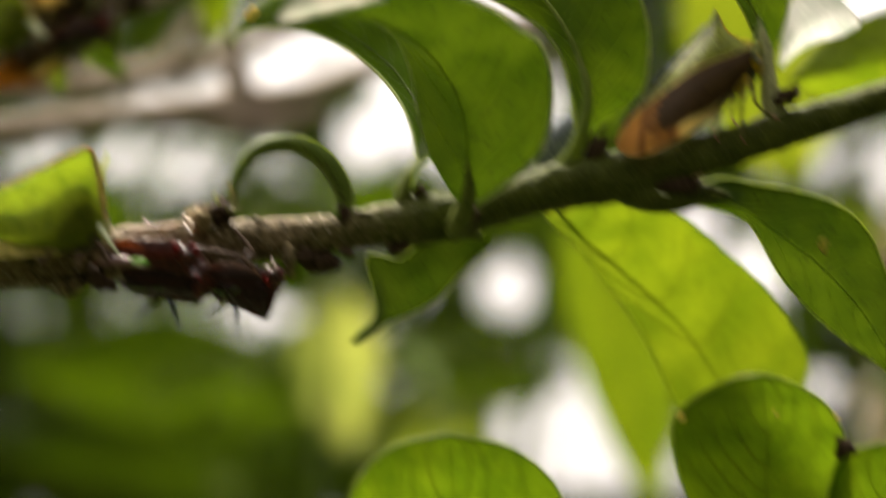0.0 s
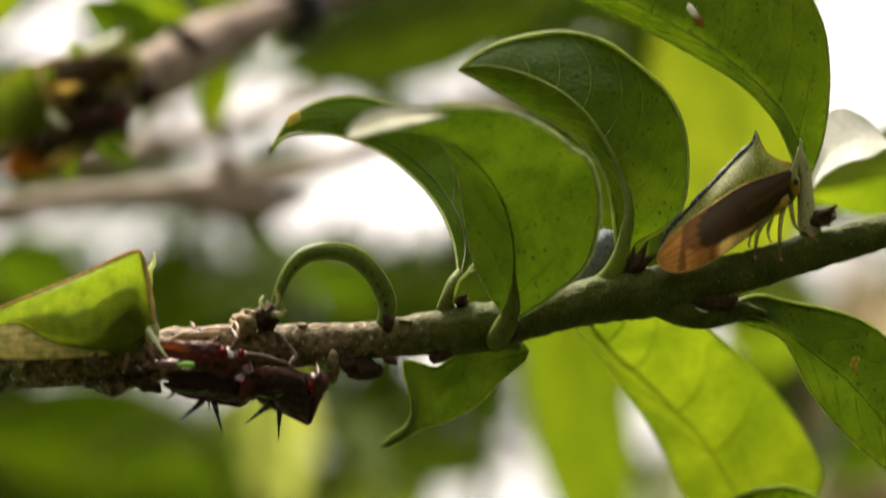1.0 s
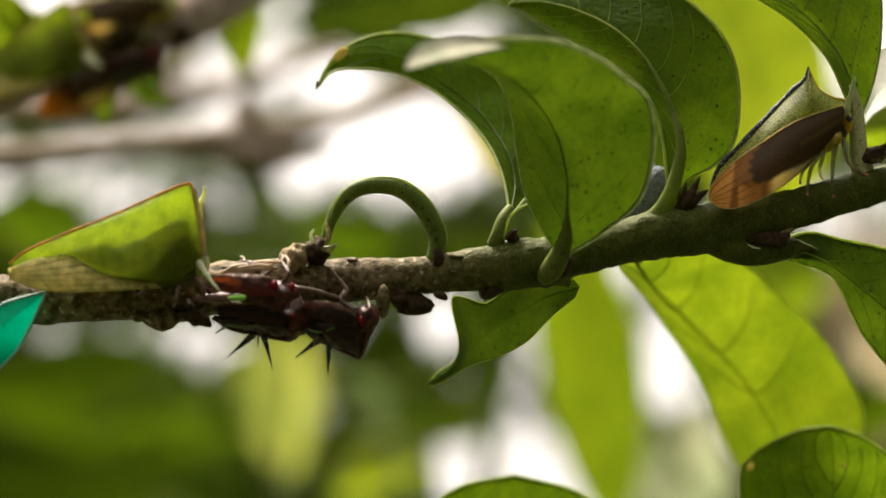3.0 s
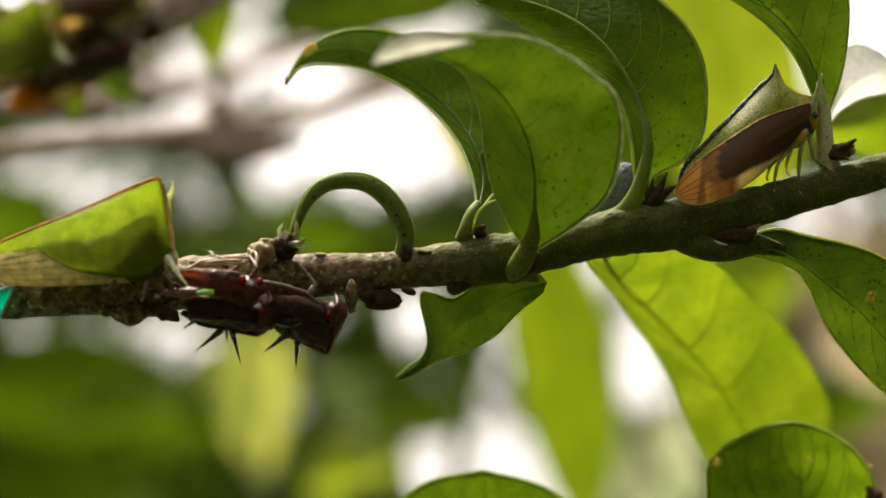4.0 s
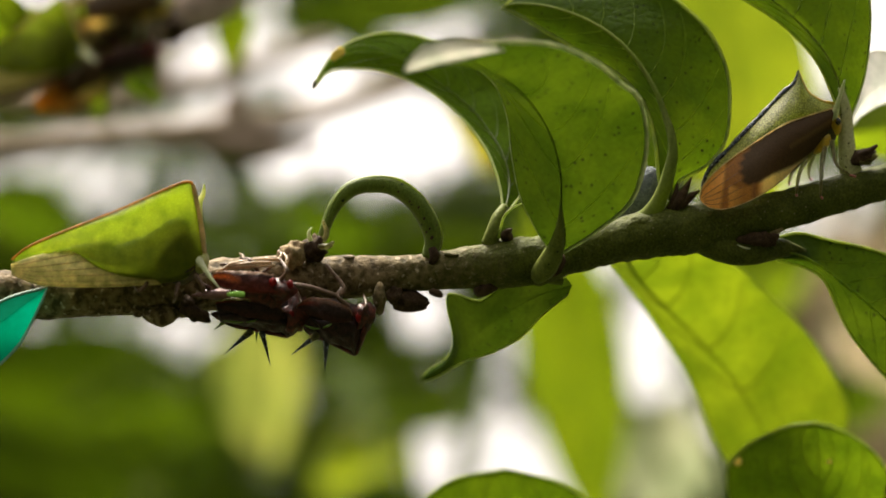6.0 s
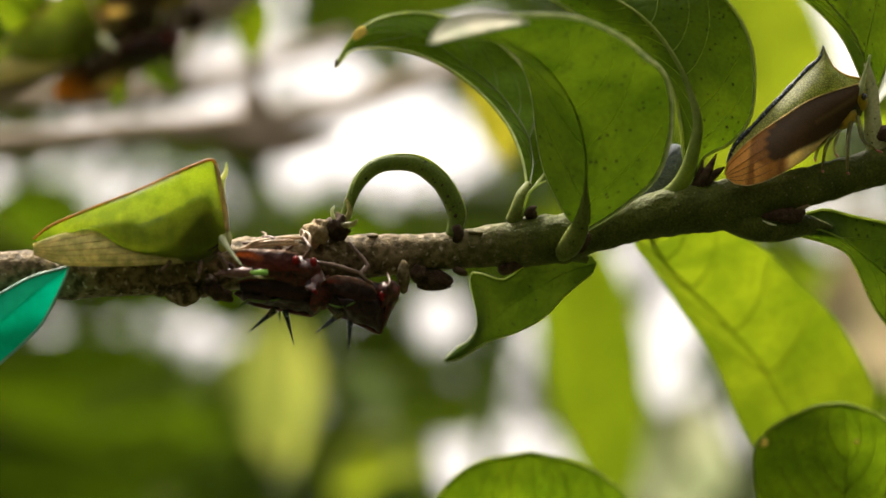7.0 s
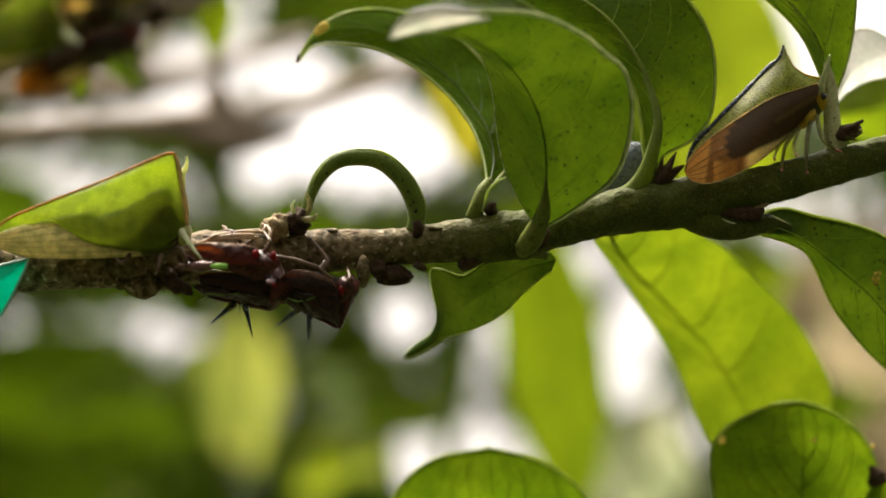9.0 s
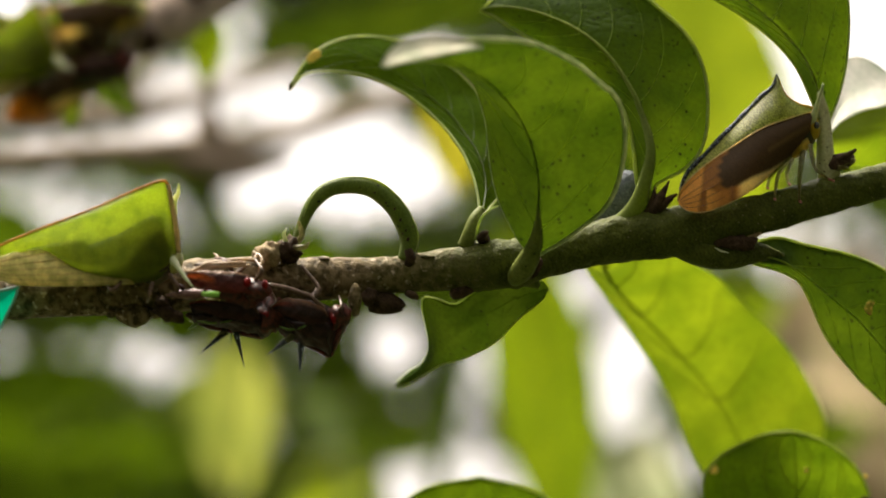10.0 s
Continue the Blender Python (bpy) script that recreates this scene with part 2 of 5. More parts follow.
HORN = material("hopper_horn", (0.56, 0.56, 0.19), (0.46, 0.48, 0.13), 0.6, 0.4, 0.4, 0.1, 0.1, 0.02, (0.75, 0.80, 0.32), 0.5)
PALE = material("hopper_pale", (0.62, 0.66, 0.40), (0.55, 0.60, 0.35), 0.6, 0.4, 0.5, 0.1, 0.1, 0.02, (0.7, 0.75, 0.45), 0.3)
NET = material("hopper_shell_netted", (0.22, 0.24, 0.06), (0.28, 0.29, 0.09), 0.8, 0.4, 0.35, 0.2, 0.11, 0.04,
               (0.46, 0.50, 0.14), 0.5, cells=0.19, cell_light=(0.12, 0.14, 0.10), cell_dark=(1.9, 1.9, 1.7))
# the blue-grey dots are the crest's dotted sheen, painted on the black
INK = material("hopper_crest_black", (0.010, 0.012, 0.016), (0.022, 0.03, 0.042), 0.3, 0.4, 0.3, 0.3, 0.1, 0.05, dots=(0.30, 0.36, 0.42), dot_size=0.22, dot_share=0.34)
WING = material("hopper_wing", (0.9, 0.9, 0.9), (1, 1, 1), 0.5, 0.45, 0.25, 0.16, 0.10, 0.02, (1, 1, 1), 0.5, pigment=True, cells=0.3)
WING_DARK = material("hopper_wing_dull", (0.8, 0.8, 0.8), (1.1, 1.1, 1.1), 0.4, 0.45, 0.22, 0.4, 0.10, 0.05, (1, 1, 1), 0.3, pigment=True, cells=0.3)
WING_VEIN = material("hopper_wing_vein", (0.20, 0.10, 0.030), (0.26, 0.13, 0.04), 0.4, 0.5, 0.3, 0.2, 0.1, 0.0)
YELLOW = material("hopper_yellow", (0.66, 0.44, 0.02), (0.55, 0.40, 0.04), 0.5, 0.4, 0.4, 0.15, 0.1, 0.02, (0.7, 0.5, 0.05), 0.3)
LEG = material("hopper_leg", (0.21, 0.19, 0.07), (0.15, 0.12, 0.04), 0.4, 0.45, 0.3, 0.2, 0.1, 0.02, (0.34, 0.32, 0.11), 0.35, clear=0.3)
FOOT = material("hopper_foot_red", (0.36, 0.12, 0.08), (0.28, 0.10, 0.07), 0.3, 0.45, 0.4, 0.2, 0.1, 0.02)
EYE_DARK = material("eye_dark", (0.015, 0.012, 0.012), (0.02, 0.015, 0.012), 0.2, 0.15, 0.6, 0.1, 0.1, 0.0, coat=0.5)
EYE_RED = material("eye_red", (0.22, 0.008, 0.006), (0.13, 0.005, 0.005), 0.2, 0.4, 0.15, 0.1, 0.1, 0.0)
DARK = material("hopper_shell_dark", (0.014, 0.007, 0.006), (0.040, 0.016, 0.013), 0.35, 0.45, 0.22, 0.45, 0.1, 0.04)
MAROON = material("hopper_maroon", (0.11, 0.023, 0.014), (0.026, 0.010, 0.008), 0.35, 0.42, 0.28, 0.45, 0.1, 0.04)
LIME = material("hopper_lime_mark", (0.25, 0.55, 0.06), (0.30, 0.60, 0.10), 0.3, 0.4, 0.4, 0.1, 0.1, 0.0)
GREEN_DIM = material("hopper_green_mark", (0.09, 0.16, 0.025), (0.12, 0.20, 0.035), 0.3, 0.5, 0.2, 0.2, 0.1, 0.0)
BROWN_LEG = material("hopper_leg_brown", (0.075, 0.042, 0.022), (0.14, 0.085, 0.05), 0.4, 0.5, 0.4, 0.3, 0.1, 0.03)
TAN = material("hopper_leg_tan", (0.46, 0.34, 0.20), (0.34, 0.24, 0.14), 0.4, 0.4, 0.35, 0.2, 0.1, 0.02, (0.6, 0.45, 0.28), 0.3)
PINK = material("hopper_tail_pink", (0.20, 0.10, 0.075), (0.10, 0.045, 0.04), 0.3, 0.45, 0.4, 0.2, 0.1, 0.02)
TEAL = material("tag_blue_green", (0.0, 0.48, 0.25), (0.0, 0.53, 0.29), 5.0, 0.55, 0.1, 0.08, 0.5, 0.015, (0.0, 0.42, 0.24), 0.3)
TEAL_EDGE = material("tag_edge", (0.16, 0.34, 0.26), (0.22, 0.40, 0.32), 1.0, 0.5, 0.4, 0.1, 0.3, 0.02)
WOOD = material("back_twig_bark", (0.27, 0.215, 0.150), (0.36, 0.29, 0.21), 3.0, 0.8, 0.2, 0.3, 0.6, 0.2)
WOOD_D = material("back_branch_bark", (0.18, 0.135, 0.10), (0.34, 0.265, 0.20), 3.0, 0.8, 0.2, 0.35, 0.6, 0.2)
DRY = material("leaf_withered", (0.24, 0.19, 0.11), (0.32, 0.26, 0.16), 6.0, 0.7, 0.1, 0.2, 1.0, 0.03, (0.40, 0.32, 0.20), 0.45)
BLEMISH = material("leaf_blemish", (0.95, 0.72, 0.15), (0.80, 0.62, 0.12), 0.4, 0.6, 0.1, 0.2, 0.1, 0.02)
HALO = material("leaf_blemish_halo", (0.55, 0.48, 0.06), (0.34, 0.34, 0.04), 0.4, 0.6, 0.05, 0.2, 0.1, 0.02)
SOIL = material("soil", (0.07, 0.06, 0.035), (0.05, 0.08, 0.02), 400.0, 0.9, 0.2, 0.3, 15.0, 8.0)


def stem_material():
    """Smooth green twig that turns into grey-brown bark with pale lenticels towards its older end."""
    m = material("twig_bark_and_green", (0.078, 0.092, 0.014), (0.050, 0.062, 0.009), 1.6, 0.65, 0.08, 0.35, 0.16, 0.05,
                 dots=(0.17, 0.16, 0.07), dot_size=0.5, dot_share=0.15)
    nt = m.node_tree
    p = nt.nodes["Principled BSDF"]
    green = p.inputs["Base Color"].links[0].from_socket
    co = nt.nodes.new("ShaderNodeTexCoord").outputs["Object"]
    bark_f, raw = noise_fac(nt, co, 1 / (0.55 * MM), 0.38, 0.62, 5)
    bark = mix_rgb(nt, bark_f, (0.056, 0.042, 0.018), (0.215, 0.162, 0.086))
    pale_f, _ = noise_fac(nt, co, 1 / (0.45 * MM), 0.60, 0.72, 4)
    bark = mix_rgb(nt, pale_f, bark, (0.50, 0.41, 0.29))
    sep = nt.nodes.new("ShaderNodeSeparateXYZ")
    nt.links.new(co, sep.inputs[0])
    wob, _ = noise_fac(nt, co, 1 / (2.5 * MM), 0.0, 1.0)
    add = nt.nodes.new("ShaderNodeMath")
    add.operation, add.inputs[1].default_value = "MULTIPLY_ADD", 6 * MM
    nt.links.new(wob, add.inputs[0])
    nt.links.new(sep.outputs[0], add.inputs[2])
    ramp = nt.nodes.new("ShaderNodeMapRange")
    ramp.inputs[1].default_value, ramp.inputs[2].default_value = -4 * MM, 6 * MM
    nt.links.new(add.outputs[0], ramp.inputs[0])
    nt.links.new(mix_rgb(nt, ramp.outputs[0], bark, green), p.inputs["Base Color"])
    bump = nt.nodes["Bump"]
    bump.inputs["Distance"].default_value = 0.34 * MM
    nt.links.new(raw, bump.inputs["Height"])
    return m


STEM = stem_material()

# ---- building helpers ----
ORIGIN = {}


def spot(u, v, d=0.0):
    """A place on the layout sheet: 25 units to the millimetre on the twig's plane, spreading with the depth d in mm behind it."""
    k = (178.0 + d) / 178.0 * 0.04
    return np.array(((u - 784) * k, d, (441 - v) * k)) * MM


def on_sheet(p):
    k = (178.0 + p[1] / MM) / 178.0 * 0.04 * MM
    return p[0] / k + 784, 441 - p[2] / k


def line(points, n):
    """n even steps along a smooth curve through sheet points (u, v, d, and extra values such as a radius)."""
    q = np.array([np.r_[spot(*p[:3]), p[3:]] for p in points], float)
    return smooth(q, n)


def smooth(q, n):
    ext = np.vstack([2 * q[0] - q[1], q, 2 * q[-1] - q[-2]])
    out = []
    for i in range(len(q) - 1):
        a, b, c, d = ext[i:i + 4]
        for s in np.linspace(0, 1, 14, endpoint=False):
            out.append(0.5 * (2 * b + (c - a) * s + (2 * a - 5 * b + 4 * c - d) * s**2 + (3 * b - a - 3 * c + d) * s**3))
    out = np.array(out + [q[-1]])
    run = np.r_[0, np.cumsum(np.linalg.norm(np.diff(out[:, :3], axis=0), axis=1))]
    want = np.linspace(0, run[-1], n)
    return np.stack([np.interp(want, run, col) for col in out.T], 1)


def thing(name, at, label, category, group="", kind=""):
    ob = new(name)
    ob.empty_display_size = 0.005
    ob.matrix_basis = BASE @ Matrix.Translation(at)
    ORIGIN[ob.name] = np.array(at)
    return tagged(ob, label, category, group, kind)


def part(name, bm, mat, parent, label=""):
    """Links a bmesh, built in the layout's space, as one mesh under a thing or a part."""
    me = bpy.data.meshes.new(name)
    at = ORIGIN[parent.name]
    bmesh.ops.translate(bm, verts=bm.verts, vec=-Vector(at))
    for f in bm.faces:
        f.smooth = True
    bm.to_mesh(me)
    bm.free()
    me.materials.append(mat)
    ob = new(name, me)
    ob.parent = parent
    ORIGIN[ob.name] = at
    return tagged(ob, label)


def ring_loft(bm, rings, closed_ends=True):
    vs = [[bm.verts.new(p) for p in r] for r in rings]
    k = len(rings[0])
    for a, b in zip(vs, vs[1:]):
        for i in range(k):
            bm.faces.new((a[i], a[(i + 1) % k], b[(i + 1) % k], b[i]))
    if closed_ends:
        bm.faces.new(vs[0][::-1])
        bm.faces.new(vs[-1])
    return vs


def tube(bm, p, r, seg=8, rough=0.0, grain=900.0, flat=1.0):
    """A tapered, bent tube; rough: share of the radius by which its skin is uneven; flat: squash in depth."""
    p, r = np.asarray(p)[:, :3], np.broadcast_to(r, len(p))
    t = np.gradient(p, axis=0)
    t /= np.linalg.norm(t, axis=1)[:, None] + 1e-12
    side = np.cross(t[0], (0.02, 1, 0.03))
    rings = []
    for c, ax, rad in zip(p, t, r):
        side = side - ax * (side @ ax)
        side /= np.linalg.norm(side)
        up = np.cross(ax, side)
        ring = []
        for a in np.arange(seg) * 2 * math.pi / seg:
            o = math.cos(a) * side + math.sin(a) * up * flat
            k = 1.0
            if rough:
                k += rough * noise.noise(Vector(c + o * rad) * grain) + rough * 0.6 * noise.noise(Vector(c + o * rad) * grain * 2.7)
            ring.append(Vector(c + o * rad * k))
        rings.append(ring)
    ring_loft(bm, rings)
    return bm


def ball(bm, c, radii, turn=(0, 0, 0), seg=14, rough=0.0, grain=1500.0):
    m = Matrix.Translation(c) @ Euler([radians(a) for a in turn]).to_matrix().to_4x4() @ Matrix.Diagonal((*[x * MM for x in radii], 1))
    made = bmesh.ops.create_uvsphere(bm, u_segments=seg, v_segments=max(6, seg * 2 // 3), radius=1.0)["verts"]
    for v in made:
        k = 1.0
        if rough:
            q = Vector(m @ v.co)
            k += rough * noise.noise(q * grain) + rough * 0.8 * noise.noise(q * grain * 2.3)
        v.co = m @ (v.co * k)
    return bm


def twig(name, points, mat, parent, n=24, seg=8, rough=0.0, label="", flat=1.0):
    """A part that is one bent tube through sheet points (u, v, d, radius in mm)."""
    q = line(points, n)
    return part(name, tube(bmesh.new(), q, q[:, 3] * MM, seg, rough, flat=flat), mat, parent, label)


def blob(name, u, v, d, radii, mat, parent, turn=(0, 0, 0), rough=0.0, label="", seg=14):
    return part(name, ball(bmesh.new(), spot(u, v, d), radii, turn, seg, rough), mat, parent, label)


def leaf(parent, left, mid, right, mat, cup=0.6, veins=6, rib=0.32, ripple=0.12, rib_mat=None, label="", margin=0.11,
         margin_mat=None, n=40, m=9, rib_out=0.12, vein=0.04, vein_mat=None, sweep=1.0, left_margin=None):
    """A blade between two edges and a midrib, with its margin, midrib and side veins as parts of it."""
    L, M, R = line(left, n), line(mid, n), line(right, n)
    rng = random.Random(int(abs(mid[0][0]) * 7 + abs(mid[-1][1])))
    across = L - R
    along = np.gradient(M, axis=0)
    nor = np.cross(along, across)
    nor /= np.linalg.norm(nor, axis=1)[:, None] + 1e-12
    if nor[:, 1].mean() > 0:
        nor = -nor
    seed = rng.uniform(0, 50)

    def at(i, t):
        s = np.clip(i, 0, n - 1)
        i0 = int(min(math.floor(s), n - 2))
        f = s - i0
        e = L if t < 0 else R
        pick = lambda a: a[i0] * (1 - f) + a[i0 + 1] * f
        a = abs(t)
        base = pick(M) * (1 - a) + pick(e) * a
        wide = np.linalg.norm(pick(e) - pick(M)) / MM
        lift = -cup * math.sin(math.pi * min(a, 1.0) * 0.5) * min(1.0, wide / 4) * a
        wav = ripple * noise.noise(Vector((base / MM * 0.35) + seed)) * min(1.0, wide / 3)
        wav += ripple * 0.5 * math.cos(s * 2 * math.pi * veins / n + a * 3) * a * (1 - a) * 2 * min(1.0, wide / 3)
        return base + pick(nor) * (lift + wav) * MM

    bm = bmesh.new()
    grid = [[bm.verts.new(at(i, j / m)) for j in range(-m, m + 1)] for i in range(n)]
    for a, b in zip(grid, grid[1:]):
        for j in range(2 * m):
            bm.faces.new((a[j], a[j + 1], b[j + 1], b[j]))
    blade = part("leaf", bm, mat, parent, label)
    edge = np.array([at(i, -1) for i in range(n)] + [at(i, 1) for i in range(n - 2, -1, -1)])
    part("margin", tube(bmesh.new(), edge, np.r_[[margin if left_margin is None else left_margin] * n, [margin] * (n - 1)] * MM, 5), margin_mat or MARGIN, blade)
    keel = np.array([at(i, 0) + nor[i] * rib_out * MM for i in range(n)])
    part("midrib", tube(bmesh.new(), keel, np.linspace(rib, rib * 0.22, n) * MM, 7), rib_mat or RIB, blade)
    if veins:
        bm = bmesh.new()
        for side in (-1, 1):
            for k in range(veins):
                s0 = n * (0.08 + 0.74 * (k + 0.3 * rng.random()) / veins)
                rise = n * rng.uniform(0.15, 0.22) * sweep
                q = np.array([at(s0 + rise * (a ** 1.4), side * a * 0.9) + nor[int(min(s0, n - 1))] * 0.03 * MM for a in np.linspace(0, 1, 12)])
                tube(bm, q, np.linspace(vein, vein * 0.4, 12) * MM, 4)
        part("venation", bm, vein_mat or VEIN, blade)
    return blade


def shell(name, top, bottom, half, mat, parent, n=34, label="", low=1.0, ridge=0.06, sharp=0.75, rough=0.0):
    """A roof-shaped hollow shell: crest line, lower line, half width (mm) along it; widest near its lower edge."""
    T, B = line(top, n), line(bottom, n)
    h = np.interp(np.linspace(0, 1, n), np.linspace(0, 1, len(half)), half) * MM
    steps = np.linspace(0, 1, 10)
    bm = bmesh.new()
    rings = []
    for t, b, w in zip(T, B, h):
        near, far = [], []
        for q in steps:
            wq = w * (ridge + (1 - ridge) * math.sin(math.pi * 0.5 * min(1.0, q / low) ** sharp))
            if q > 0.86:
                wq *= math.sqrt(max(0.02, 1 - ((q - 0.86) / 0.15) ** 2))
            c = t * (1 - q) + b * q
            near.append(Vector(c + (0, -wq, 0)))
            far.append(Vector(c + (0, wq, 0)))
        ring = near + far[::-1]
        if rough:
            ring = [p + Vector((noise.noise(p * 1500), noise.noise(p * 1500 + Vector((9, 0, 0))), noise.noise(p * 1700 + Vector((0, 9, 0))))) * rough * MM for p in ring]
        rings.append(ring)
    ring_loft(bm, rings)
    return part(name, bm, mat, parent, label)


def fin(name, top, bottom, mat, parent, bulge=0.5, n=40, m=14, label="", colour=None, thick=0.05, rough=0.0, by_sheet=False):
    """A thin curved wing between two edges; colour(s, q) paints its pigment along s and across q, or colour(u, v) on the sheet."""
    T, B = line(top, n), line(bottom, n)
    bm = bmesh.new()
    lay = bm.verts.layers.float_color.new("pigment") if colour else None
    grids = []
    for face in (0, 1):
        grid = []
        for i in range(n):
            row = []
            for j in range(m + 1):
                q = j / m
                c = T[i] * (1 - q) + B[i] * q
                c = c + np.array((0, -bulge * math.sin(math.pi * q) * math.sin(math.pi * min(1, 0.12 + i / n)) + (thick if face else 0), 0)) * MM
                if rough:
                    p = Vector(c)
                    c = c + np.array((noise.noise(p * 1400), noise.noise(p * 2600), noise.noise(p * 1500 + Vector((7, 0, 0))))) * rough * MM
                v = bm.verts.new(c)
                if lay:
                    v[lay] = (*(colour(i / (n - 1), q) if not by_sheet else colour(*on_sheet(c))), 1)
                row.append(v)
            grid.append(row)
        grids.append(grid)
    for g, flip in zip(grids, (0, 1)):
        for a, b in zip(g, g[1:]):
            for j in range(m):
                f = (a[j], a[j + 1], b[j + 1], b[j])
                bm.faces.new(f[::-1] if flip else f)
    a, b = grids
    for i in range(n - 1):
        bm.faces.new((a[i][0], a[i + 1][0], b[i + 1][0], b[i][0]))
        bm.faces.new((a[i][m], b[i][m], b[i + 1][m], a[i + 1][m]))
    for i in (0, n - 1):
        for j in range(m):
            bm.faces.new((a[i][j], a[i][j + 1], b[i][j + 1], b[i][j]))
    return part(name, bm, mat, parent, label)


def wing_veins(top, bottom, mat, wing, rows, bulge=0.5, n=24, r=0.03, first=0.0, last=1.0):
    """Raised veins along a wing, at the given shares across it, each a part of the wing."""
    T, B = line(top, n), line(bottom, n)
    for q0, q1 in rows:
        pts = []
        for i in range(int(first * (n - 1)), int(last * (n - 1)) + 1):
            q = q0 + (q1 - q0) * i / (n - 1)
            pts.append(T[i] * (1 - q) + B[i] * q + np.array((0, -bulge * math.sin(math.pi * q) * math.sin(math.pi * min(1, 0.12 + i / n)) - 0.02, 0)) * MM)
        part("wing_vein", tube(bmesh.new(), np.array(pts), r * MM, 4), mat, wing)


# ---- ground and the shrub that bears the twig ----
def ground():
    bm = bmesh.new()
    n, far = 40, 300.0
    g = [[bm.verts.new((far * math.copysign(abs(a) ** 3, a), far * math.copysign(abs(b) ** 3, b), 0.05 * noise.noise(Vector((far * a ** 3 * 0.9, far * b ** 3 * 0.9, 0)))))
          for a in np.linspace(-1, 1, n)] for b in np.linspace(-1, 1, n)]
    for a, b in zip(g, g[1:]):
        for j in range(n - 1):
            bm.faces.new((a[j], a[j + 1], b[j + 1], b[j]))
    me = bpy.data.meshes.new("ground")
    bm.to_mesh(me)
    me.materials.append(SOIL)
    tagged(new("ground", me), "dark soil with low weeds under the shrubs", "ground", kind="structure")


ground()
INV = BASE.inverted()


def down_to_ground(start, lean, r0, r1, n=20):
    """A stem from a place in the layout down to the ground, as points and radii."""
    a = BASE @ Vector(start)
    b = Vector((a.x + lean[0], a.y + lean[1], -0.02))
    pts = [a, a.lerp(b, 0.35) + Vector((0.01, 0.0, 0.0)), a.lerp(b, 0.7) - Vector((0.012, 0.008, 0)), b]
    q = np.array([[*(INV @ p), r] for p, r in zip(pts, np.linspace(r0, r1, 4))])
    return smooth(q, n)


def near_plant():
    plant = thing("shrub_twig", spot(784, 500, -7), "green leafy shrub twig with grey-brown bark on its older part", "twig")
    q = line([(-900, 640, -13, 2.0), (-500, 610, -12, 1.75), (-98, 570, -10, 1.6), (0, 572, -9.5, 1.5), (150, 563, -9, 1.55), (300, 551, -8.5, 1.75),
              (420, 541, -8, 1.70), (520, 536, -8, 1.50), (620, 530, -7.5, 1.36), (700, 524, -7.5, 1.28), (770, 516, -7.2, 1.44), (840, 508, -7, 1.72),
              (905, 500, -7, 1.62), (950, 489, -7, 1.42), (1010, 474, -6.8, 1.42), (1090, 454, -6.5, 1.62), (1150, 446, -6.3, 1.72), (1215, 438, -6, 1.78),
              (1270, 428, -6, 1.55), (1330, 410, -6, 1.36), (1420, 384, -5.5, 1.27), (1500, 361, -5, 1.25), (1568, 342, -5, 1.2), (1760, 285, -4, 1.1),
              (2000, 200, -3, 0.9)], 320)
    stem = part("stem", tube(bmesh.new(), q, q[:, 3] * MM, 30, 0.10, 1100), STEM, plant)
    t = down_to_ground(q[0, :3], (-0.08, 0.03), 2.0, 7.0, 30)
    part("trunk", tube(bmesh.new(), t, t[:, 3] * MM, 12, 0.06, 200), WOOD_D, plant)
    # knobs and scars of the bark
    for u, v, d, r in ((228, 602, -9.8, (1.25, 0.9, 0.75)), (183, 603, -10, (0.3, 0.3, 0.2)), (262, 600, -9.5, (0.5, 0.5, 0.3)),
                       (615, 572, -9.5, (0.45, 0.6, 1.05)), (330, 508, -8, (0.6, 0.5, 0.3)), (560, 499, -8, (0.5, 0.6, 0.22)),
                       (745, 492, -8, (0.6, 0.6, 0.2)), (940, 470, -8, (0.5, 0.5, 0.25))):
        blob("bark_knob", u, v, d, r, STEM, stem, rough=0.25)
    for u, v, d, r in ((286, 600, -10.5, (0.9, 0.7, 0.5)), (272, 577, -10.8, (0.5, 0.5, 0.4)), (640, 566, -9, (0.5, 0.5, 0.6)), (715, 560, -8.6, (0.5, 0.5, 0.25)), (795, 556, -8, (0.35, 0.4, 0.3))):
        blob("bark_knob", u, v, d, r, BUD, stem, (0, 15, 0), 0.5, seg=18)
    blob("gall", 461, 494, -9.5, (0.82, 0.75, 0.85), GALL, plant, (0, 20, 0), 0.55, "small tan woody gall", 24)
    blob("gall", 441, 497, -9.0, (0.3, 0.35, 0.45), GALL, plant, (0, -20, 0), 0.25, "small tan woody gall")
    # old dark bud with hooked scales, beside the rolled leaf's tip
    bud = blob("bud", 497, 484, -9.2, (0.75, 0.7, 0.75), BUD, plant, (0, 25, 0), 0.6, "dark dried bud with pale hooked scales", 22)
    for pts in (((492, 470, -9.4, 0.16), (488, 455, -9.6, 0.12), (493, 445, -9.7, 0.05)), ((512, 470, -9.2, 0.2), (520, 456, -9.3, 0.2), (513, 432, -9.4, 0.1)),
                ((505, 480, -9.8, 0.22), (524, 478, -9.9, 0.2), (533, 470, -10, 0.08))):
        twig("scale", pts, PALE if pts[0][0] == 492 else LEG, bud, 10, 6)
    lump = blob("bud", 668, 576, -8.0, (1.45, 0.8, 0.72), BUD, plant, (0, 4, 0), 0.2, "dark oval bud under the twig")
    twig("scale", ((690, 585, -8.4, 0.3), (705, 577, -8.4, 0.06)), BUD, lump, 6, 6)
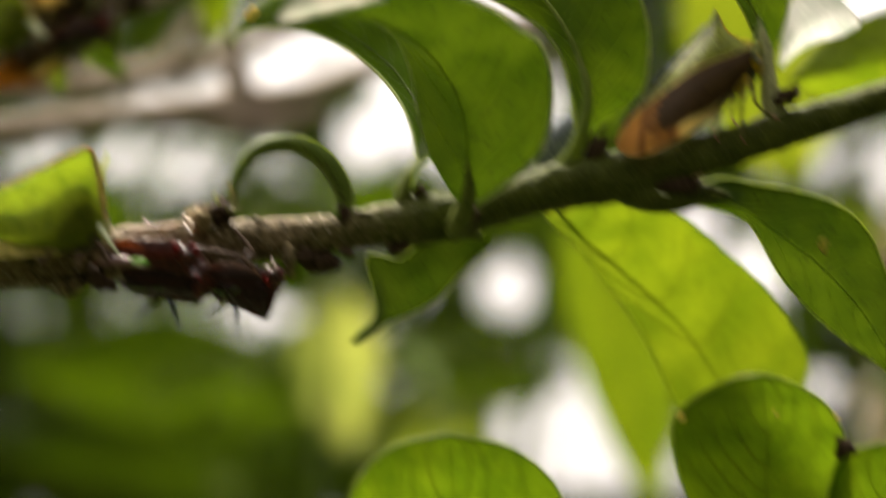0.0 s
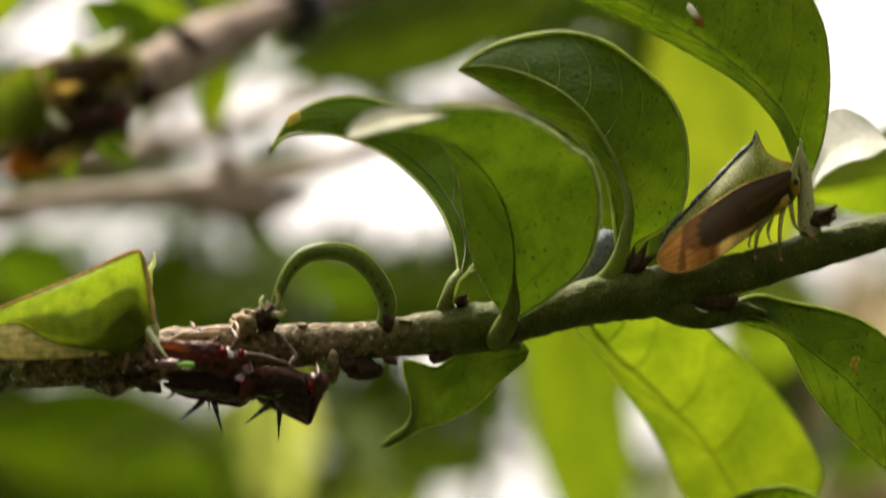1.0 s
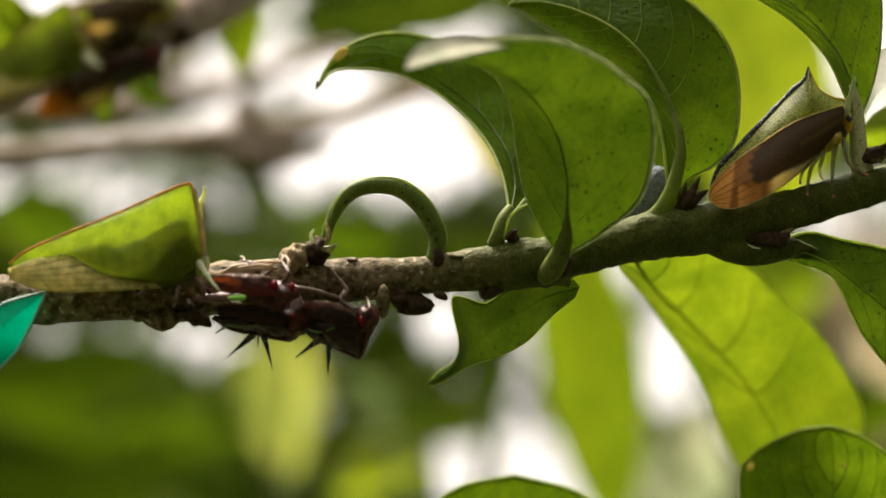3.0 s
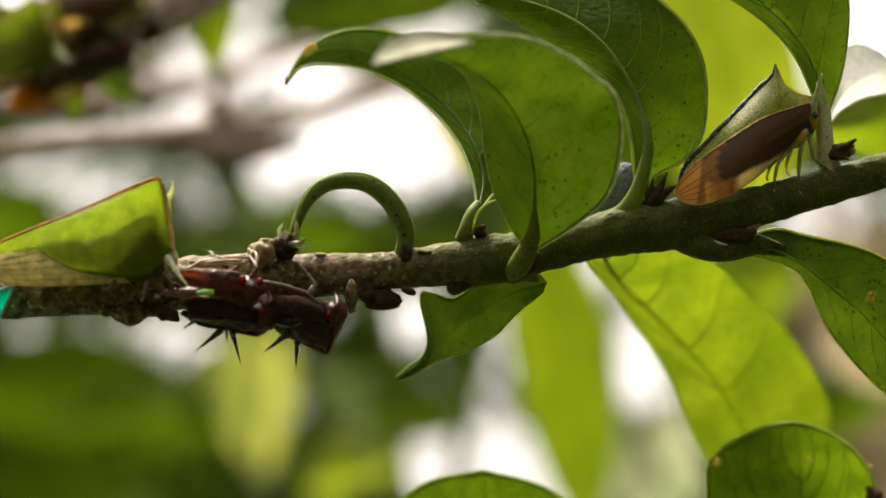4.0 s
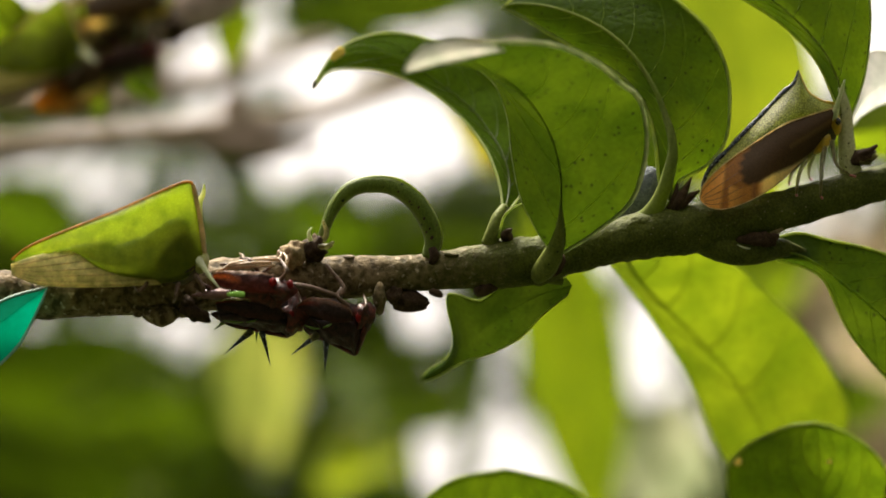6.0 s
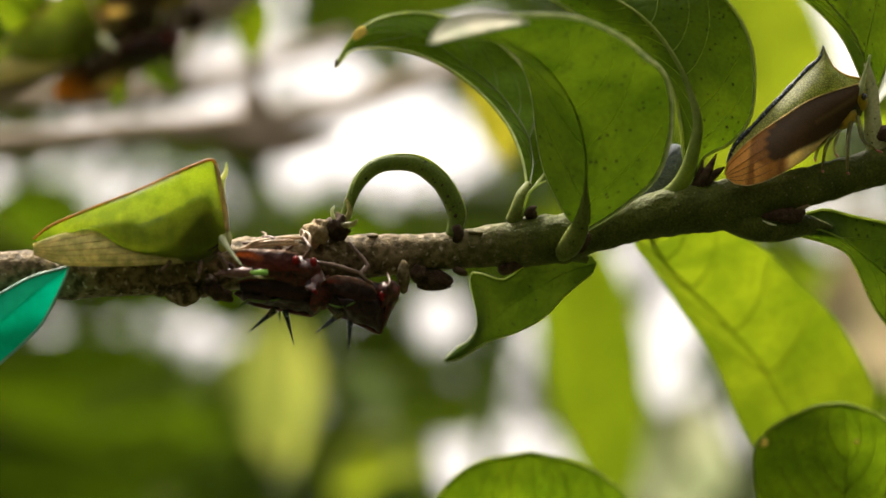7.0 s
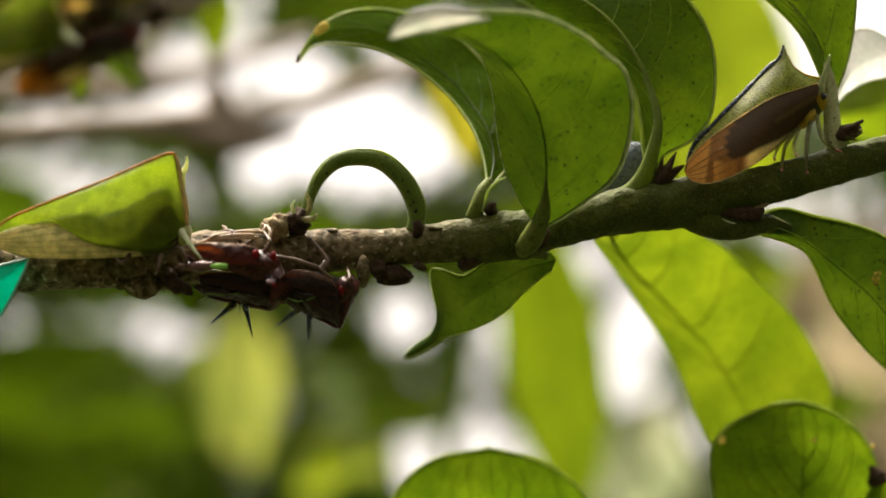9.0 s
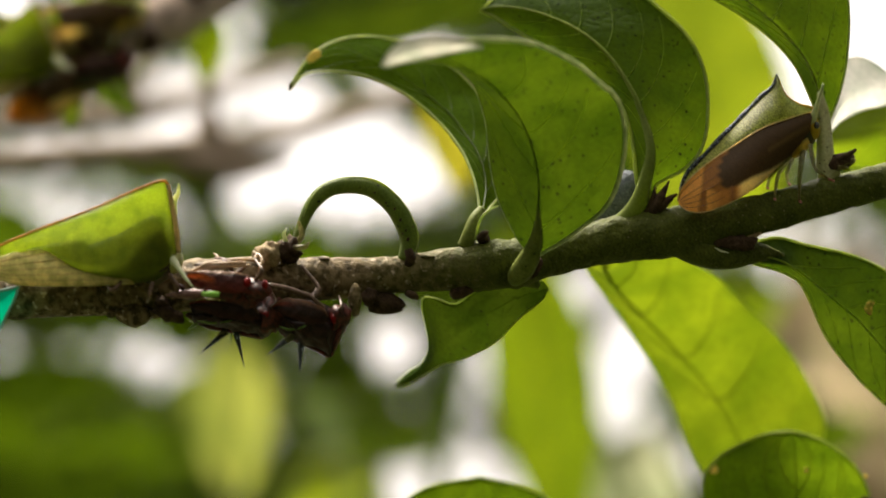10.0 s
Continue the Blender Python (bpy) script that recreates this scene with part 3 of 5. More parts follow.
    blob("bud", 805, 552, -7.5, (0.85, 0.7, 0.5), BUD, plant, (0, -15, 0), 0.25, "dark oval bud under the twig")
    b = blob("bud", 842, 460, -7.4, (0.45, 0.4, 0.4), BUD, plant, (0, 20, 0), 0.25, "small dark bud in a leaf axil")
    twig("scale", ((836, 462, -7.6, 0.32), (843, 450, -7.7, 0.25), (852, 446, -7.7, 0.05)), BUD, b, 6, 6)
    b = blob("bud", 1152, 396, -6.5, (0.5, 0.45, 0.75), BUD, plant, (0, -25, 0), 0.25, "dark scaly bud in a leaf axil")
    for pts in (((1140, 412, -7, 0.3), (1152, 388, -7.2, 0.34), (1170, 352, -7.2, 0.05)), ((1150, 405, -7, 0.3), (1170, 385, -7.2, 0.25), (1185, 375, -7.3, 0.05)),
                ((1130, 412, -6.8, 0.25), (1141, 385, -6.9, 0.2), (1146, 362, -6.8, 0.05))):
        twig("scale", pts, BUD, b, 8, 6)
    b = blob("bud", 1474, 314, -5.6, (0.98, 0.65, 0.6), BUD, plant, (0, -18, 0), 0.25, "dark bud with split tips on the twig")
    for pts in (((1470, 312, -6, 0.3), (1487, 302, -6.2, 0.22), (1502, 292, -6.2, 0.1)), ((1478, 318, -6, 0.25), (1494, 312, -6.1, 0.18), (1502, 310, -6.1, 0.08)),
                ((1470, 322, -6, 0.22), (1485, 325, -6.1, 0.16), (1490, 328, -6.1, 0.06))):
        twig("scale", pts, BUD if pts[0][1] == 312 else LEG, b, 8, 6)
    # node with the dried scar that carries the low side leaf
    twig("side_node", ((1195, 458, -6.2, 1.2), (1232, 478, -6.6, 1.05), (1270, 486, -6.8, 0.86), (1305, 480, -6.3, 0.82), (1335, 477, -5.6, 0.66), (1375, 482, -5.0, 0.2)), STEM, plant, 24, 12, 0.05)
    s = blob("scar", 1291, 461, -7.2, (1.4, 0.6, 0.5), BUD, plant, (0, -4, 0), 0.45, "dark cracked scar above a leaf stalk")
    twig("scale", ((1252, 470, -7.9, 0.03), (1264, 476, -8.0, 0.08), (1276, 478, -7.9, 0.03)), PALE, s, 8, 5)
    blob("scar", 1318, 447, -6.5, (0.7, 0.5, 0.22), GALL, plant, (0, -20, 0), 0.2, "pale dried leaf scar")

    # rolled leaf that arches over the twig
    roll = twig("rolled_leaf", ((511, 468, -8.6, 0.32), (519, 442, -8.6, 0.36), (536, 404, -8.4, 0.46), (566, 375, -8.2, 0.56), (606, 367, -8, 0.6),
                                (646, 374, -7.9, 0.64), (682, 402, -7.8, 0.68), (705, 440, -7.7, 0.70), (711, 468, -7.7, 0.64), (703, 500, -7.8, 0.55)),
                ROLLED, plant, 60, 14, 0.05, "narrow green leaf rolled into an arch")
    twig("margin", ((515, 455, -8.9, 0.05), (531, 401, -8.8, 0.06), (562, 366, -8.5, 0.07), (607, 354, -8.3, 0.07), (653, 360, -8.2, 0.07),
                    (692, 390, -8.1, 0.07), (720, 435, -8.0, 0.07), (726, 466, -8.0, 0.06), (716, 492, -8.1, 0.04)), MARGIN, roll, 50, 6)
    twig("stalk_scar", ((708, 480, -8.5, 0.3), (712, 495, -8.6, 0.36), (708, 508, -8.4, 0.25)), BUD, roll, 8, 7, 0.2)
    for u, v, r in ((528, 428, 0.14), (533, 412, 0.08), (560, 388, 0.06), (596, 370, 0.07), (622, 372, 0.05), (648, 380, 0.08), (668, 398, 0.06), (684, 408, 0.09),
                    (694, 428, 0.09), (704, 446, 0.07), (708, 462, 0.10), (698, 452, 0.06), (716, 440, 0.05)):
        blob("speck", u, v, -8.45, (r, 0.1, r * 1.5), BUD, roll, (0, 35, 0), 0.2, seg=8)

    # crescent leaf that curls over towards the older end
    a = leaf(plant, [(836, 414, -6.2), (832, 372, -4.5), (822, 335, -3), (800, 292, -1), (762, 246, 1), (705, 200, 2.5), (640, 168, 3), (570, 160, 3), (525, 168, 3), (502, 196, 3)],
             [(840, 412, -6.1), (846, 365, -3.5), (838, 322, -2), (814, 277, 0), (776, 230, 2), (715, 183, 3.5), (648, 142, 4), (580, 134, 4), (532, 152, 3.5), (501, 194, 3)],
             [(848, 410, -6), (880, 365, -2), (885, 300, 0), (870, 240, 2), (825, 180, 4), (765, 127, 5), (700, 102, 6), (640, 93, 6), (575, 108, 5), (530, 142, 4), (500, 193, 3)],
             LEAF_MID, 0.5, 7, 0.07, rib_mat=RIB_DARK, label="green leaf curled into a crescent with a browned tip", rib_out=0.06, vein=0.03, vein_mat=RIB_DARK)
    twig("petiole", ((812, 472, -7.2, 0.62), (817, 452, -7.4, 0.5), (826, 425, -7.0, 0.42), (838, 408, -6.2, 0.36)), STALK, a, 20, 9, 0.04)
    twig("stipule", ((826, 462, -8, 0.07), (836, 425, -8.2, 0.09), (852, 408, -8, 0.09), (868, 400, -7, 0.04)), MARGIN, a, 14, 6)
    blob("browned_tip", 543, 136, 2.9, (0.72, 0.08, 0.34), BLEMISH, a, (0, -40, 0), 0.3, seg=10)
    blob("tip", 501, 191, 3, (0.10, 0.10, 0.34), BUD, a, (0, 10, 0), 0.1, seg=8)

    # broad leaf nearest to the eye, its far half bent over
    b = leaf(plant, [(922, 490, -9.5), (893, 455, -11), (862, 392, -11.5), (845, 322, -11.8), (836, 258, -12.5), (818, 207, -14), (790, 178, -16.5), (752, 164, -20), (700, 160, -25), (652, 164, -30)],
             [(930, 490, -9.8), (936, 430, -12.5), (934, 345, -13.6), (912, 270, -14.5), (872, 212, -16.5), (815, 168, -20), (745, 146, -24.5), (651, 163, -30)],
             [(938, 488, -9.6), (985, 466, -10.8), (1030, 434, -11.6), (1064, 392, -12.5), (1081, 336, -13.4), (1085, 282, -14.4), (1074, 232, -15.6), (1056, 211, -16.4), (1040, 205, -17.4),
              (1000, 172, -19), (944, 145, -20.5), (880, 130, -22.5), (800, 124, -25), (725, 127, -27.5), (675, 143, -29), (650, 162, -30)],
             LEAF_B, 0.7, 6, 0.08, rib_mat=RIB_DARK, label="broad green leaf bowed over, its upper half bent forward", rib_out=0.02, margin=0.17, margin_mat=EDGE, vein=0.02, left_margin=0.04)
    twig("petiole", ((897, 528, -7.4, 0.6), (906, 520, -8.9, 0.74), (919, 500, -9.6, 0.74), (928, 478, -10.2, 0.60), (934, 452, -11.4, 0.40), (936, 425, -12.6, 0.2), (936, 400, -13.0, 0.06)), STALK, b, 24, 10, 0.04)
    # folded tip, pale because the sky's glare is in its colour
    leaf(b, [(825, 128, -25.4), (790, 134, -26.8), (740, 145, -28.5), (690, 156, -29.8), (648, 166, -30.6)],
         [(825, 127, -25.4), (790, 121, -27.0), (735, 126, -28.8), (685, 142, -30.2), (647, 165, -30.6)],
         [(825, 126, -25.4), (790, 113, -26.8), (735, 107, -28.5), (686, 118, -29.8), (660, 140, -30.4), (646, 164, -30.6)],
         FOLD, 0.1, 0, 0.06, 0.05, FOLD, "folded leaf tip with sky glare painted in as pale colour", 0.06, FOLD, 24, 5).name = "folded_tip"
    blob("stalk_scar", 935, 510, -9.0, (0.3, 0.3, 0.75), BUD, b, (0, 25, 0), 0.25, seg=10)

    # tall leaf behind it
    c = leaf(plant, [(1121, 395, -6.2), (1113, 345, -5.8), (1106, 280, -5.2), (1088, 222, -4.4), (1045, 170, -2.9), (965, 122, -1.0), (890, 80, 0.6), (858, 62, 1.4), (836, 54, 2)],
             [(1127, 392, -6.4), (1136, 325, -6.2), (1126, 252, -5.6), (1096, 182, -4.4), (1052, 122, -3), (992, 78, -1.4), (922, 52, 0.2), (868, 46, 1.3), (836, 52, 2)],
             [(1133, 394, -6), (1150, 356, -5.8), (1195, 332, -5.4), (1232, 288, -5), (1242, 222, -4), (1235, 150, -3), (1205, 88, -2), (1150, 35, -1), (1085, -8, 0),
              (1010, -24, 1), (940, -12, 1.5), (880, 12, 2), (836, 50, 2)],
             LEAF, 0.8, 7, 0.24, label="tall green leaf with a pale midrib, tip bent over", rib_out=0.14, margin=0.15, vein=0.024)
    twig("petiole", ((1076, 442, -6.2, 0.95), (1100, 416, -6.8, 0.68), (1118, 382, -6.9, 0.52), (1132, 335, -6.8, 0.42), (1137, 300, -6.6, 0.34), (1128, 255, -5.9, 0.26), (1110, 212, -5.0, 0.12)), RIB, c, 24, 10, 0.04)

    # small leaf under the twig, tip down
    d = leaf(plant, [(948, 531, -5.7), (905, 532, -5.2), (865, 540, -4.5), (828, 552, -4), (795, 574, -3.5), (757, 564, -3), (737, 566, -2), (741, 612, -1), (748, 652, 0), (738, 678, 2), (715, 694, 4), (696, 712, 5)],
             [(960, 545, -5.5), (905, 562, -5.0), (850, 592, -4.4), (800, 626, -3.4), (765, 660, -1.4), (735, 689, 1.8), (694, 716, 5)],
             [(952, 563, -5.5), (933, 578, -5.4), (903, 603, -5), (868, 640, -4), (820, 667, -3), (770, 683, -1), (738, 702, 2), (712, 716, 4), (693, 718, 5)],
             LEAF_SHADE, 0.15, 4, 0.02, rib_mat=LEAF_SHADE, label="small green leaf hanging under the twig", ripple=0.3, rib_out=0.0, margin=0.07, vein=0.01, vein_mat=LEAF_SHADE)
    twig("petiole", ((890, 520, -7, 0.5), (915, 532, -6.4, 0.42), (940, 538, -5.6, 0.3)), STALK, d, 12, 8)

    # side leaf that droops from the node
    e = leaf(plant, [(1312, 464, -5.6), (1335, 455, -5.0), (1369, 449, -4.5), (1417, 461, -4), (1486, 476, -3.2), (1544, 497, -2.4), (1584, 523, -1.5), (1612, 559, -0.5), (1632, 612, 0.6), (1650, 670, 1.6), (1673, 748, 2.6), (1715, 880, 4.5)],
             [(1322, 480, -6), (1372, 492, -5.6), (1417, 520, -4.8), (1465, 558, -4), (1513, 597, -3), (1552, 640, -1.6), (1590, 690, -0.2), (1637, 770, 2), (1715, 881, 4.5)],
             [(1312, 494, -5.7), (1368, 508, -4.6), (1405, 527, -4.2), (1426, 562, -3.6), (1458, 626, -2.2), (1510, 691, -0.6), (1567, 745, 1.2), (1616, 784, 2.6), (1715, 882, 4.5)],
             LEAF_B, 0.5, 7, 0.07, rib_mat=VEIN, label="drooping green leaf with a pale blemish", rib_out=0.1, vein=0.022, vein_mat=RIB)
    for u, v, r, q, mat in ((1529, 571, 0.34, 0.46, HALO), (1527, 563, 0.15, 0.16, BLEMISH), (1534, 571, 0.10, 0.13, BLEMISH), (1524, 573, 0.09, 0.08, BLEMISH), (1537, 564, 0.06, 0.05, BLEMISH), (1529, 582, 0.10, 0.07, CREST)):
        blob("blemish", u, v, -3.25 if mat is HALO else -3.35, (r, 0.04, q), mat, e, (0, 20, 0), 0.7, seg=14)

    # large leaf that hangs behind the twig, lit from behind
    leaf(plant, [(1030, 478, 4), (1034, 512, 11), (1086, 578, 18), (1142, 658, 22), (1190, 742, 24), (1222, 818, 25), (1268, 890, 25.5), (1340, 935, 25)],
         [(1050, 470, 4), (1078, 530, 12), (1140, 592, 18), (1238, 690, 22), (1302, 785, 24), (1334, 865, 25), (1342, 936, 25)],
         [(1075, 465, 4), (1130, 485, 8), (1200, 492, 12), (1262, 522, 16), (1332, 585, 19), (1400, 652, 22), (1448, 728, 24), (1466, 782, 24.6), (1440, 845, 25), (1390, 905, 25), (1344, 936, 25)],
         LEAF_Y, 0.6, 5, 0.15, ripple=0.35, rib_mat=RIB_SHADE, label="large yellow-green leaf lit through from behind", rib_out=0.0, margin=0.09, vein=0.075, vein_mat=RIB_SHADE, sweep=-1.0)

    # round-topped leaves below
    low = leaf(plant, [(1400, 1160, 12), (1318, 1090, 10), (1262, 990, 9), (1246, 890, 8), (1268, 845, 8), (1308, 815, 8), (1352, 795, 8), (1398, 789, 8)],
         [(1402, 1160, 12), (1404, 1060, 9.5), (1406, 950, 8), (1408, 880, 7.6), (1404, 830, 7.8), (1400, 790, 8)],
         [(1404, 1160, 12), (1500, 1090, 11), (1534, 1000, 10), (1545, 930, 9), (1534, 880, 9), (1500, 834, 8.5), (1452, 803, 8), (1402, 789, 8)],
         LEAF_LIT, 0.8, 6, 0.10, rib_mat=RIB_DARK, label="rounded green leaf with small yellow specks", rib_out=0.02, vein=0.05, vein_mat=RIB_DARK, sweep=2.0)
    for u, v, r in ((1262, 860, 0.3), (1425, 858, 0.18), (1530, 868, 0.2)):
        blob("blemish", u, v, 7.0, (r, 0.08, r * 1.2), BLEMISH, low, (0, 20, 0), 0.4, seg=8)
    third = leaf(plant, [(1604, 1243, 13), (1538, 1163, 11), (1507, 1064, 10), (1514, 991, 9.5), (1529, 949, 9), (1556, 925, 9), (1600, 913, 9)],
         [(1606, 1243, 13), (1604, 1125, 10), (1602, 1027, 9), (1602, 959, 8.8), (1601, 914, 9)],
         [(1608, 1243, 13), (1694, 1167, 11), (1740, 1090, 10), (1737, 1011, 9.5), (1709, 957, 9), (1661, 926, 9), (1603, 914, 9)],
         LEAF_LIT, 0.8, 6, 0.10, rib_mat=RIB_DARK, label="rounded green leaf beside a dry grey stub", rib_out=0.02, vein=0.05, vein_mat=RIB_DARK, sweep=2.0)
    twig("dry_stub", ((1545, 934, 9, 0.75), (1537, 916, 9, 0.6), (1526, 902, 9, 0.12)), BUD, third, 12, 8, 0.3, "dry grey leaf stub")
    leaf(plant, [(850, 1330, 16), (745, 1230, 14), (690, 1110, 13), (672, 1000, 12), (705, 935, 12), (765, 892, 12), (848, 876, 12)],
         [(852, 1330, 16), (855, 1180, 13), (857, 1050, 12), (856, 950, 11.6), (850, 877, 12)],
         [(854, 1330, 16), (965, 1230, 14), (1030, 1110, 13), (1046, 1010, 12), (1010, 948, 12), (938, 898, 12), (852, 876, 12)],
         LEAF_LIT, 0.8, 6, 0.10, rib_mat=RIB_DARK, label="rounded green leaf with its tip up", rib_out=0.02, vein=0.05, vein_mat=RIB_DARK, sweep=2.0)

    twig("side_shoot", ((-900, 640, -13, 1.8), (-500, 1150, 0, 1.7), (200, 1460, 14, 1.5), (850, 1480, 18, 1.2), (1250, 1400, 16, 0.9), (1390, 1270, 13, 0.6), (1403, 1150, 11.8, 0.3)), STEM, plant, 60, 10, 0.05)
    twig("side_shoot", ((760, 1485, 18, 0.7), (830, 1420, 17, 0.5), (852, 1322, 15.8, 0.3)), STEM, plant, 14, 8, 0.05)

    twig("side_shoot", ((1250, 1400, 16, 0.7), (1330, 1330, 15, 0.55), (1606, 1241, 13.2, 0.3)), STEM, plant, 16, 8, 0.05)

    # high leaf over the brown treehopper, and behind it one painted silvery with sky shine
    i = leaf(plant, [(1440, 252, -4.6), (1421, 200, -4), (1388, 135, -3), (1325, 72, -2), (1226, 12, -1), (1120, -42, 0), (1000, -95, 1), (900, -170, 1)],
             [(1444, 250, -4.8), (1436, 195, -5), (1408, 130, -4.6), (1352, 68, -4), (1262, 0, -3), (1155, -58, -2), (1030, -118, 0), (900, -172, 1)],
             [(1450, 252, -4.6), (1474, 190, -4), (1486, 120, -3.6), (1488, 40, -3), (1474, -40, -2), (1425, -120, -1), (1330, -185, 0), (1200, -225, 1), (1040, -225, 1), (900, -176, 1)],
             LEAF, 0.6, 8, 0.075, label="large green leaf over the twig with a torn spot", rib_mat=RIB, rib_out=0.02)
    twig("petiole", ((1456, 345, -5.0, 0.82), (1449, 312, -5.2, 0.66), (1446, 272, -5.0, 0.55), (1445, 232, -4.9, 0.4), (1436, 190, -5.0, 0.2)), PETIOLE, i, 20, 9, 0.04)
    blob("torn_spot", 1249, -50, -3.2, (0.3, 0.1, 0.7), LEAF_PALE, i, (0, -35, 0), 0.3, seg=10)
    blob("torn_spot", 1256, -40, -2.9, (0.34, 0.08, 0.8), CREST, i, (0, -35, 0), 0.3, seg=10)
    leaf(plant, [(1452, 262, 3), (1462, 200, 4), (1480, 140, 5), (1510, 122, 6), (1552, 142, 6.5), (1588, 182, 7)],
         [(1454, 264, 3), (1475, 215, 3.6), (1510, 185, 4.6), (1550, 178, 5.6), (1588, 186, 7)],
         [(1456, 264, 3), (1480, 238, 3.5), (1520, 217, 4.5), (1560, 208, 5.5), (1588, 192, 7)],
         LEAF_PALE, 0.3, 0, 0.03, rib_mat=LEAF_PALE, label="leaf with the sky's shine painted in as pale silver", rib_out=0.02, margin=0.06, margin_mat=LEAF_PALE)


near_plant()


def cocoon():
    c = thing("cocoon", spot(1078, 392, -3), "blue-grey fuzzy cocoon on the twig behind a leaf stalk", "cocoon")
    blob("case", 1082, 388, -3.4, (1.6, 1.4, 2.2), GREY, c, (0, 28, 0), 0.12, seg=22)
    bm = bmesh.new()
    rng = random.Random(5)
    for _ in range(90):
        a, b = rng.uniform(0, 6.28), rng.uniform(-1.2, 1.4)
        o = np.array((1.5 * math.cos(a) * math.cos(b), 1.35 * math.sin(a) * math.cos(b), 2.1 * math.sin(b)))
        p = spot(1082, 388, -3.4) + o * MM
        tube(bm, np.array([p, p + o * MM * 0.05 + np.array([rng.gauss(0, 0.1) for _ in range(3)]) * MM, p + o * MM * 0.08 + np.array([rng.gauss(0, 0.22) for _ in range(3)]) * MM]),
             np.array((0.03, 0.02, 0.01)) * MM, 3)
    part("fuzz", bm, GREY, c)


cocoon()


# ---- treehoppers on the twig ----
def legs(parent, rows, mat, foot=None):
    for pts in rows:
        leg = twig("leg", pts, mat, parent, 16, 6)
        if foot:
            e = pts[-1]
            f = pts[-2]
            twig("foot", (e, (e[0] + (e[0] - f[0]) * 0.35 + 4, e[1] + 4, e[2] - 0.1, 0.09)), foot, leg, 6, 5)


def green_hopper():
    h = thing("treehopper", spot(150, 540, -12), "leaf-green treehopper with an orange crest, sitting on bark", "insect", "treehoppers on the near twig")
    top = [(-42, 506, -12), (-10, 482, -12), (60, 452, -12), (150, 417, -12), (230, 381, -12), (268, 366, -12), (279, 372, -12), (288, 410, -12), (296, 455, -12), (300, 494, -12)]
    shell("pronotum", top[:7] + [(284, 392, -12)],
          [(-30, 512, -12), (20, 500, -12), (68, 492, -12), (130, 532, -12), (215, 545, -12), (262, 540, -12), (290, 520, -12), (302, 505, -12)],
          (0.15, 0.5, 0.95, 1.5, 1.9, 2.0, 1.6, 0.9), SHELL, h, 44, ridge=0.08, sharp=1.0)
    twig("crest", [(u, v, d, r) for (u, v, d), r in zip(top, (0.08, 0.10, 0.12, 0.135, 0.15, 0.15, 0.13, 0.11, 0.10, 0.09))], CREST, h, 60, 7, 0.08)
    twig("front_edge", ((280, 372, -12, 0.16), (288, 410, -12.2, 0.2), (296, 455, -12.4, 0.22), (300, 492, -12.6, 0.2)), FRONT, h, 24, 8, 0.08)
    w_top = [(130, 470, -12.3), (60, 484, -12.4), (0, 498, -12.5), (-44, 514, -12.5)]
    w_bot = [(225, 548, -13.2), (120, 554, -13.4), (15, 552, -13.2), (-42, 534, -12.7)]
    wing = fin("wing", w_top, w_bot, CLEAR, h, 0.35)
    wing_veins(w_top, w_bot, FRONT, wing, ((0.12, 0.2), (0.35, 0.35), (0.55, 0.5), (0.72, 0.65), (0.88, 0.8), (0.97, 0.92)), 0.35)
    shell("abdomen", [(40, 494, -12), (80, 478, -12), (140, 480, -12), (200, 458, -12), (240, 434, -12), (266, 428, -12), (282, 458, -12), (296, 500, -12)],
          [(44, 498, -12), (82, 496, -12), (135, 531, -12), (215, 543, -12), (258, 538, -12), (276, 530, -12), (290, 518, -12), (300, 506, -12)],
          (0.2, 0.6, 1.1, 1.4, 1.45, 1.35, 1.1, 0.6), BODY, h, 30, ridge=0.3)
    blob("thorax", 262, 498, -11.8, (1.6, 1.3, 1.9), BODY, h, (0, 15, 0), 0.05)
    blob("head", 296, 508, -12.0, (0.5, 1.1, 0.8), HORN, h, (0, 10, 0), 0.05)
    twig("shoulder_horn", ((280, 488, -11.9, 0.5), (287, 499, -12.6, 0.36), (297, 513, -13.2, 0.22), (312, 535, -14.0, 0.12), (328, 555, -14.6, 0.03)), PALE, h, 18, 9)
    twig("shoulder_horn", ((288, 425, -10.6, 0.42), (292, 402, -10.2, 0.24), (300, 385, -9.8, 0.15), (301, 369, -9.6, 0.05)), HORN, h, 18, 9)
    legs(h, (((200, 545, -13.2, 0.14), (186, 560, -13.8, 0.12), (176, 552, -12.4, 0.08)), ((255, 545, -13.2, 0.15), (250, 570, -13.6, 0.12), (246, 580, -12.4, 0.08)),
             ((285, 530, -13, 0.15), (300, 555, -13.2, 0.12), (292, 572, -12.2, 0.08))), BROWN_LEG)
    return h


def lerp3(a, b, t):
    t = max(0.0, min(1.0, t))
    return tuple(x * (1 - t) + y * t for x, y in zip(a, b))


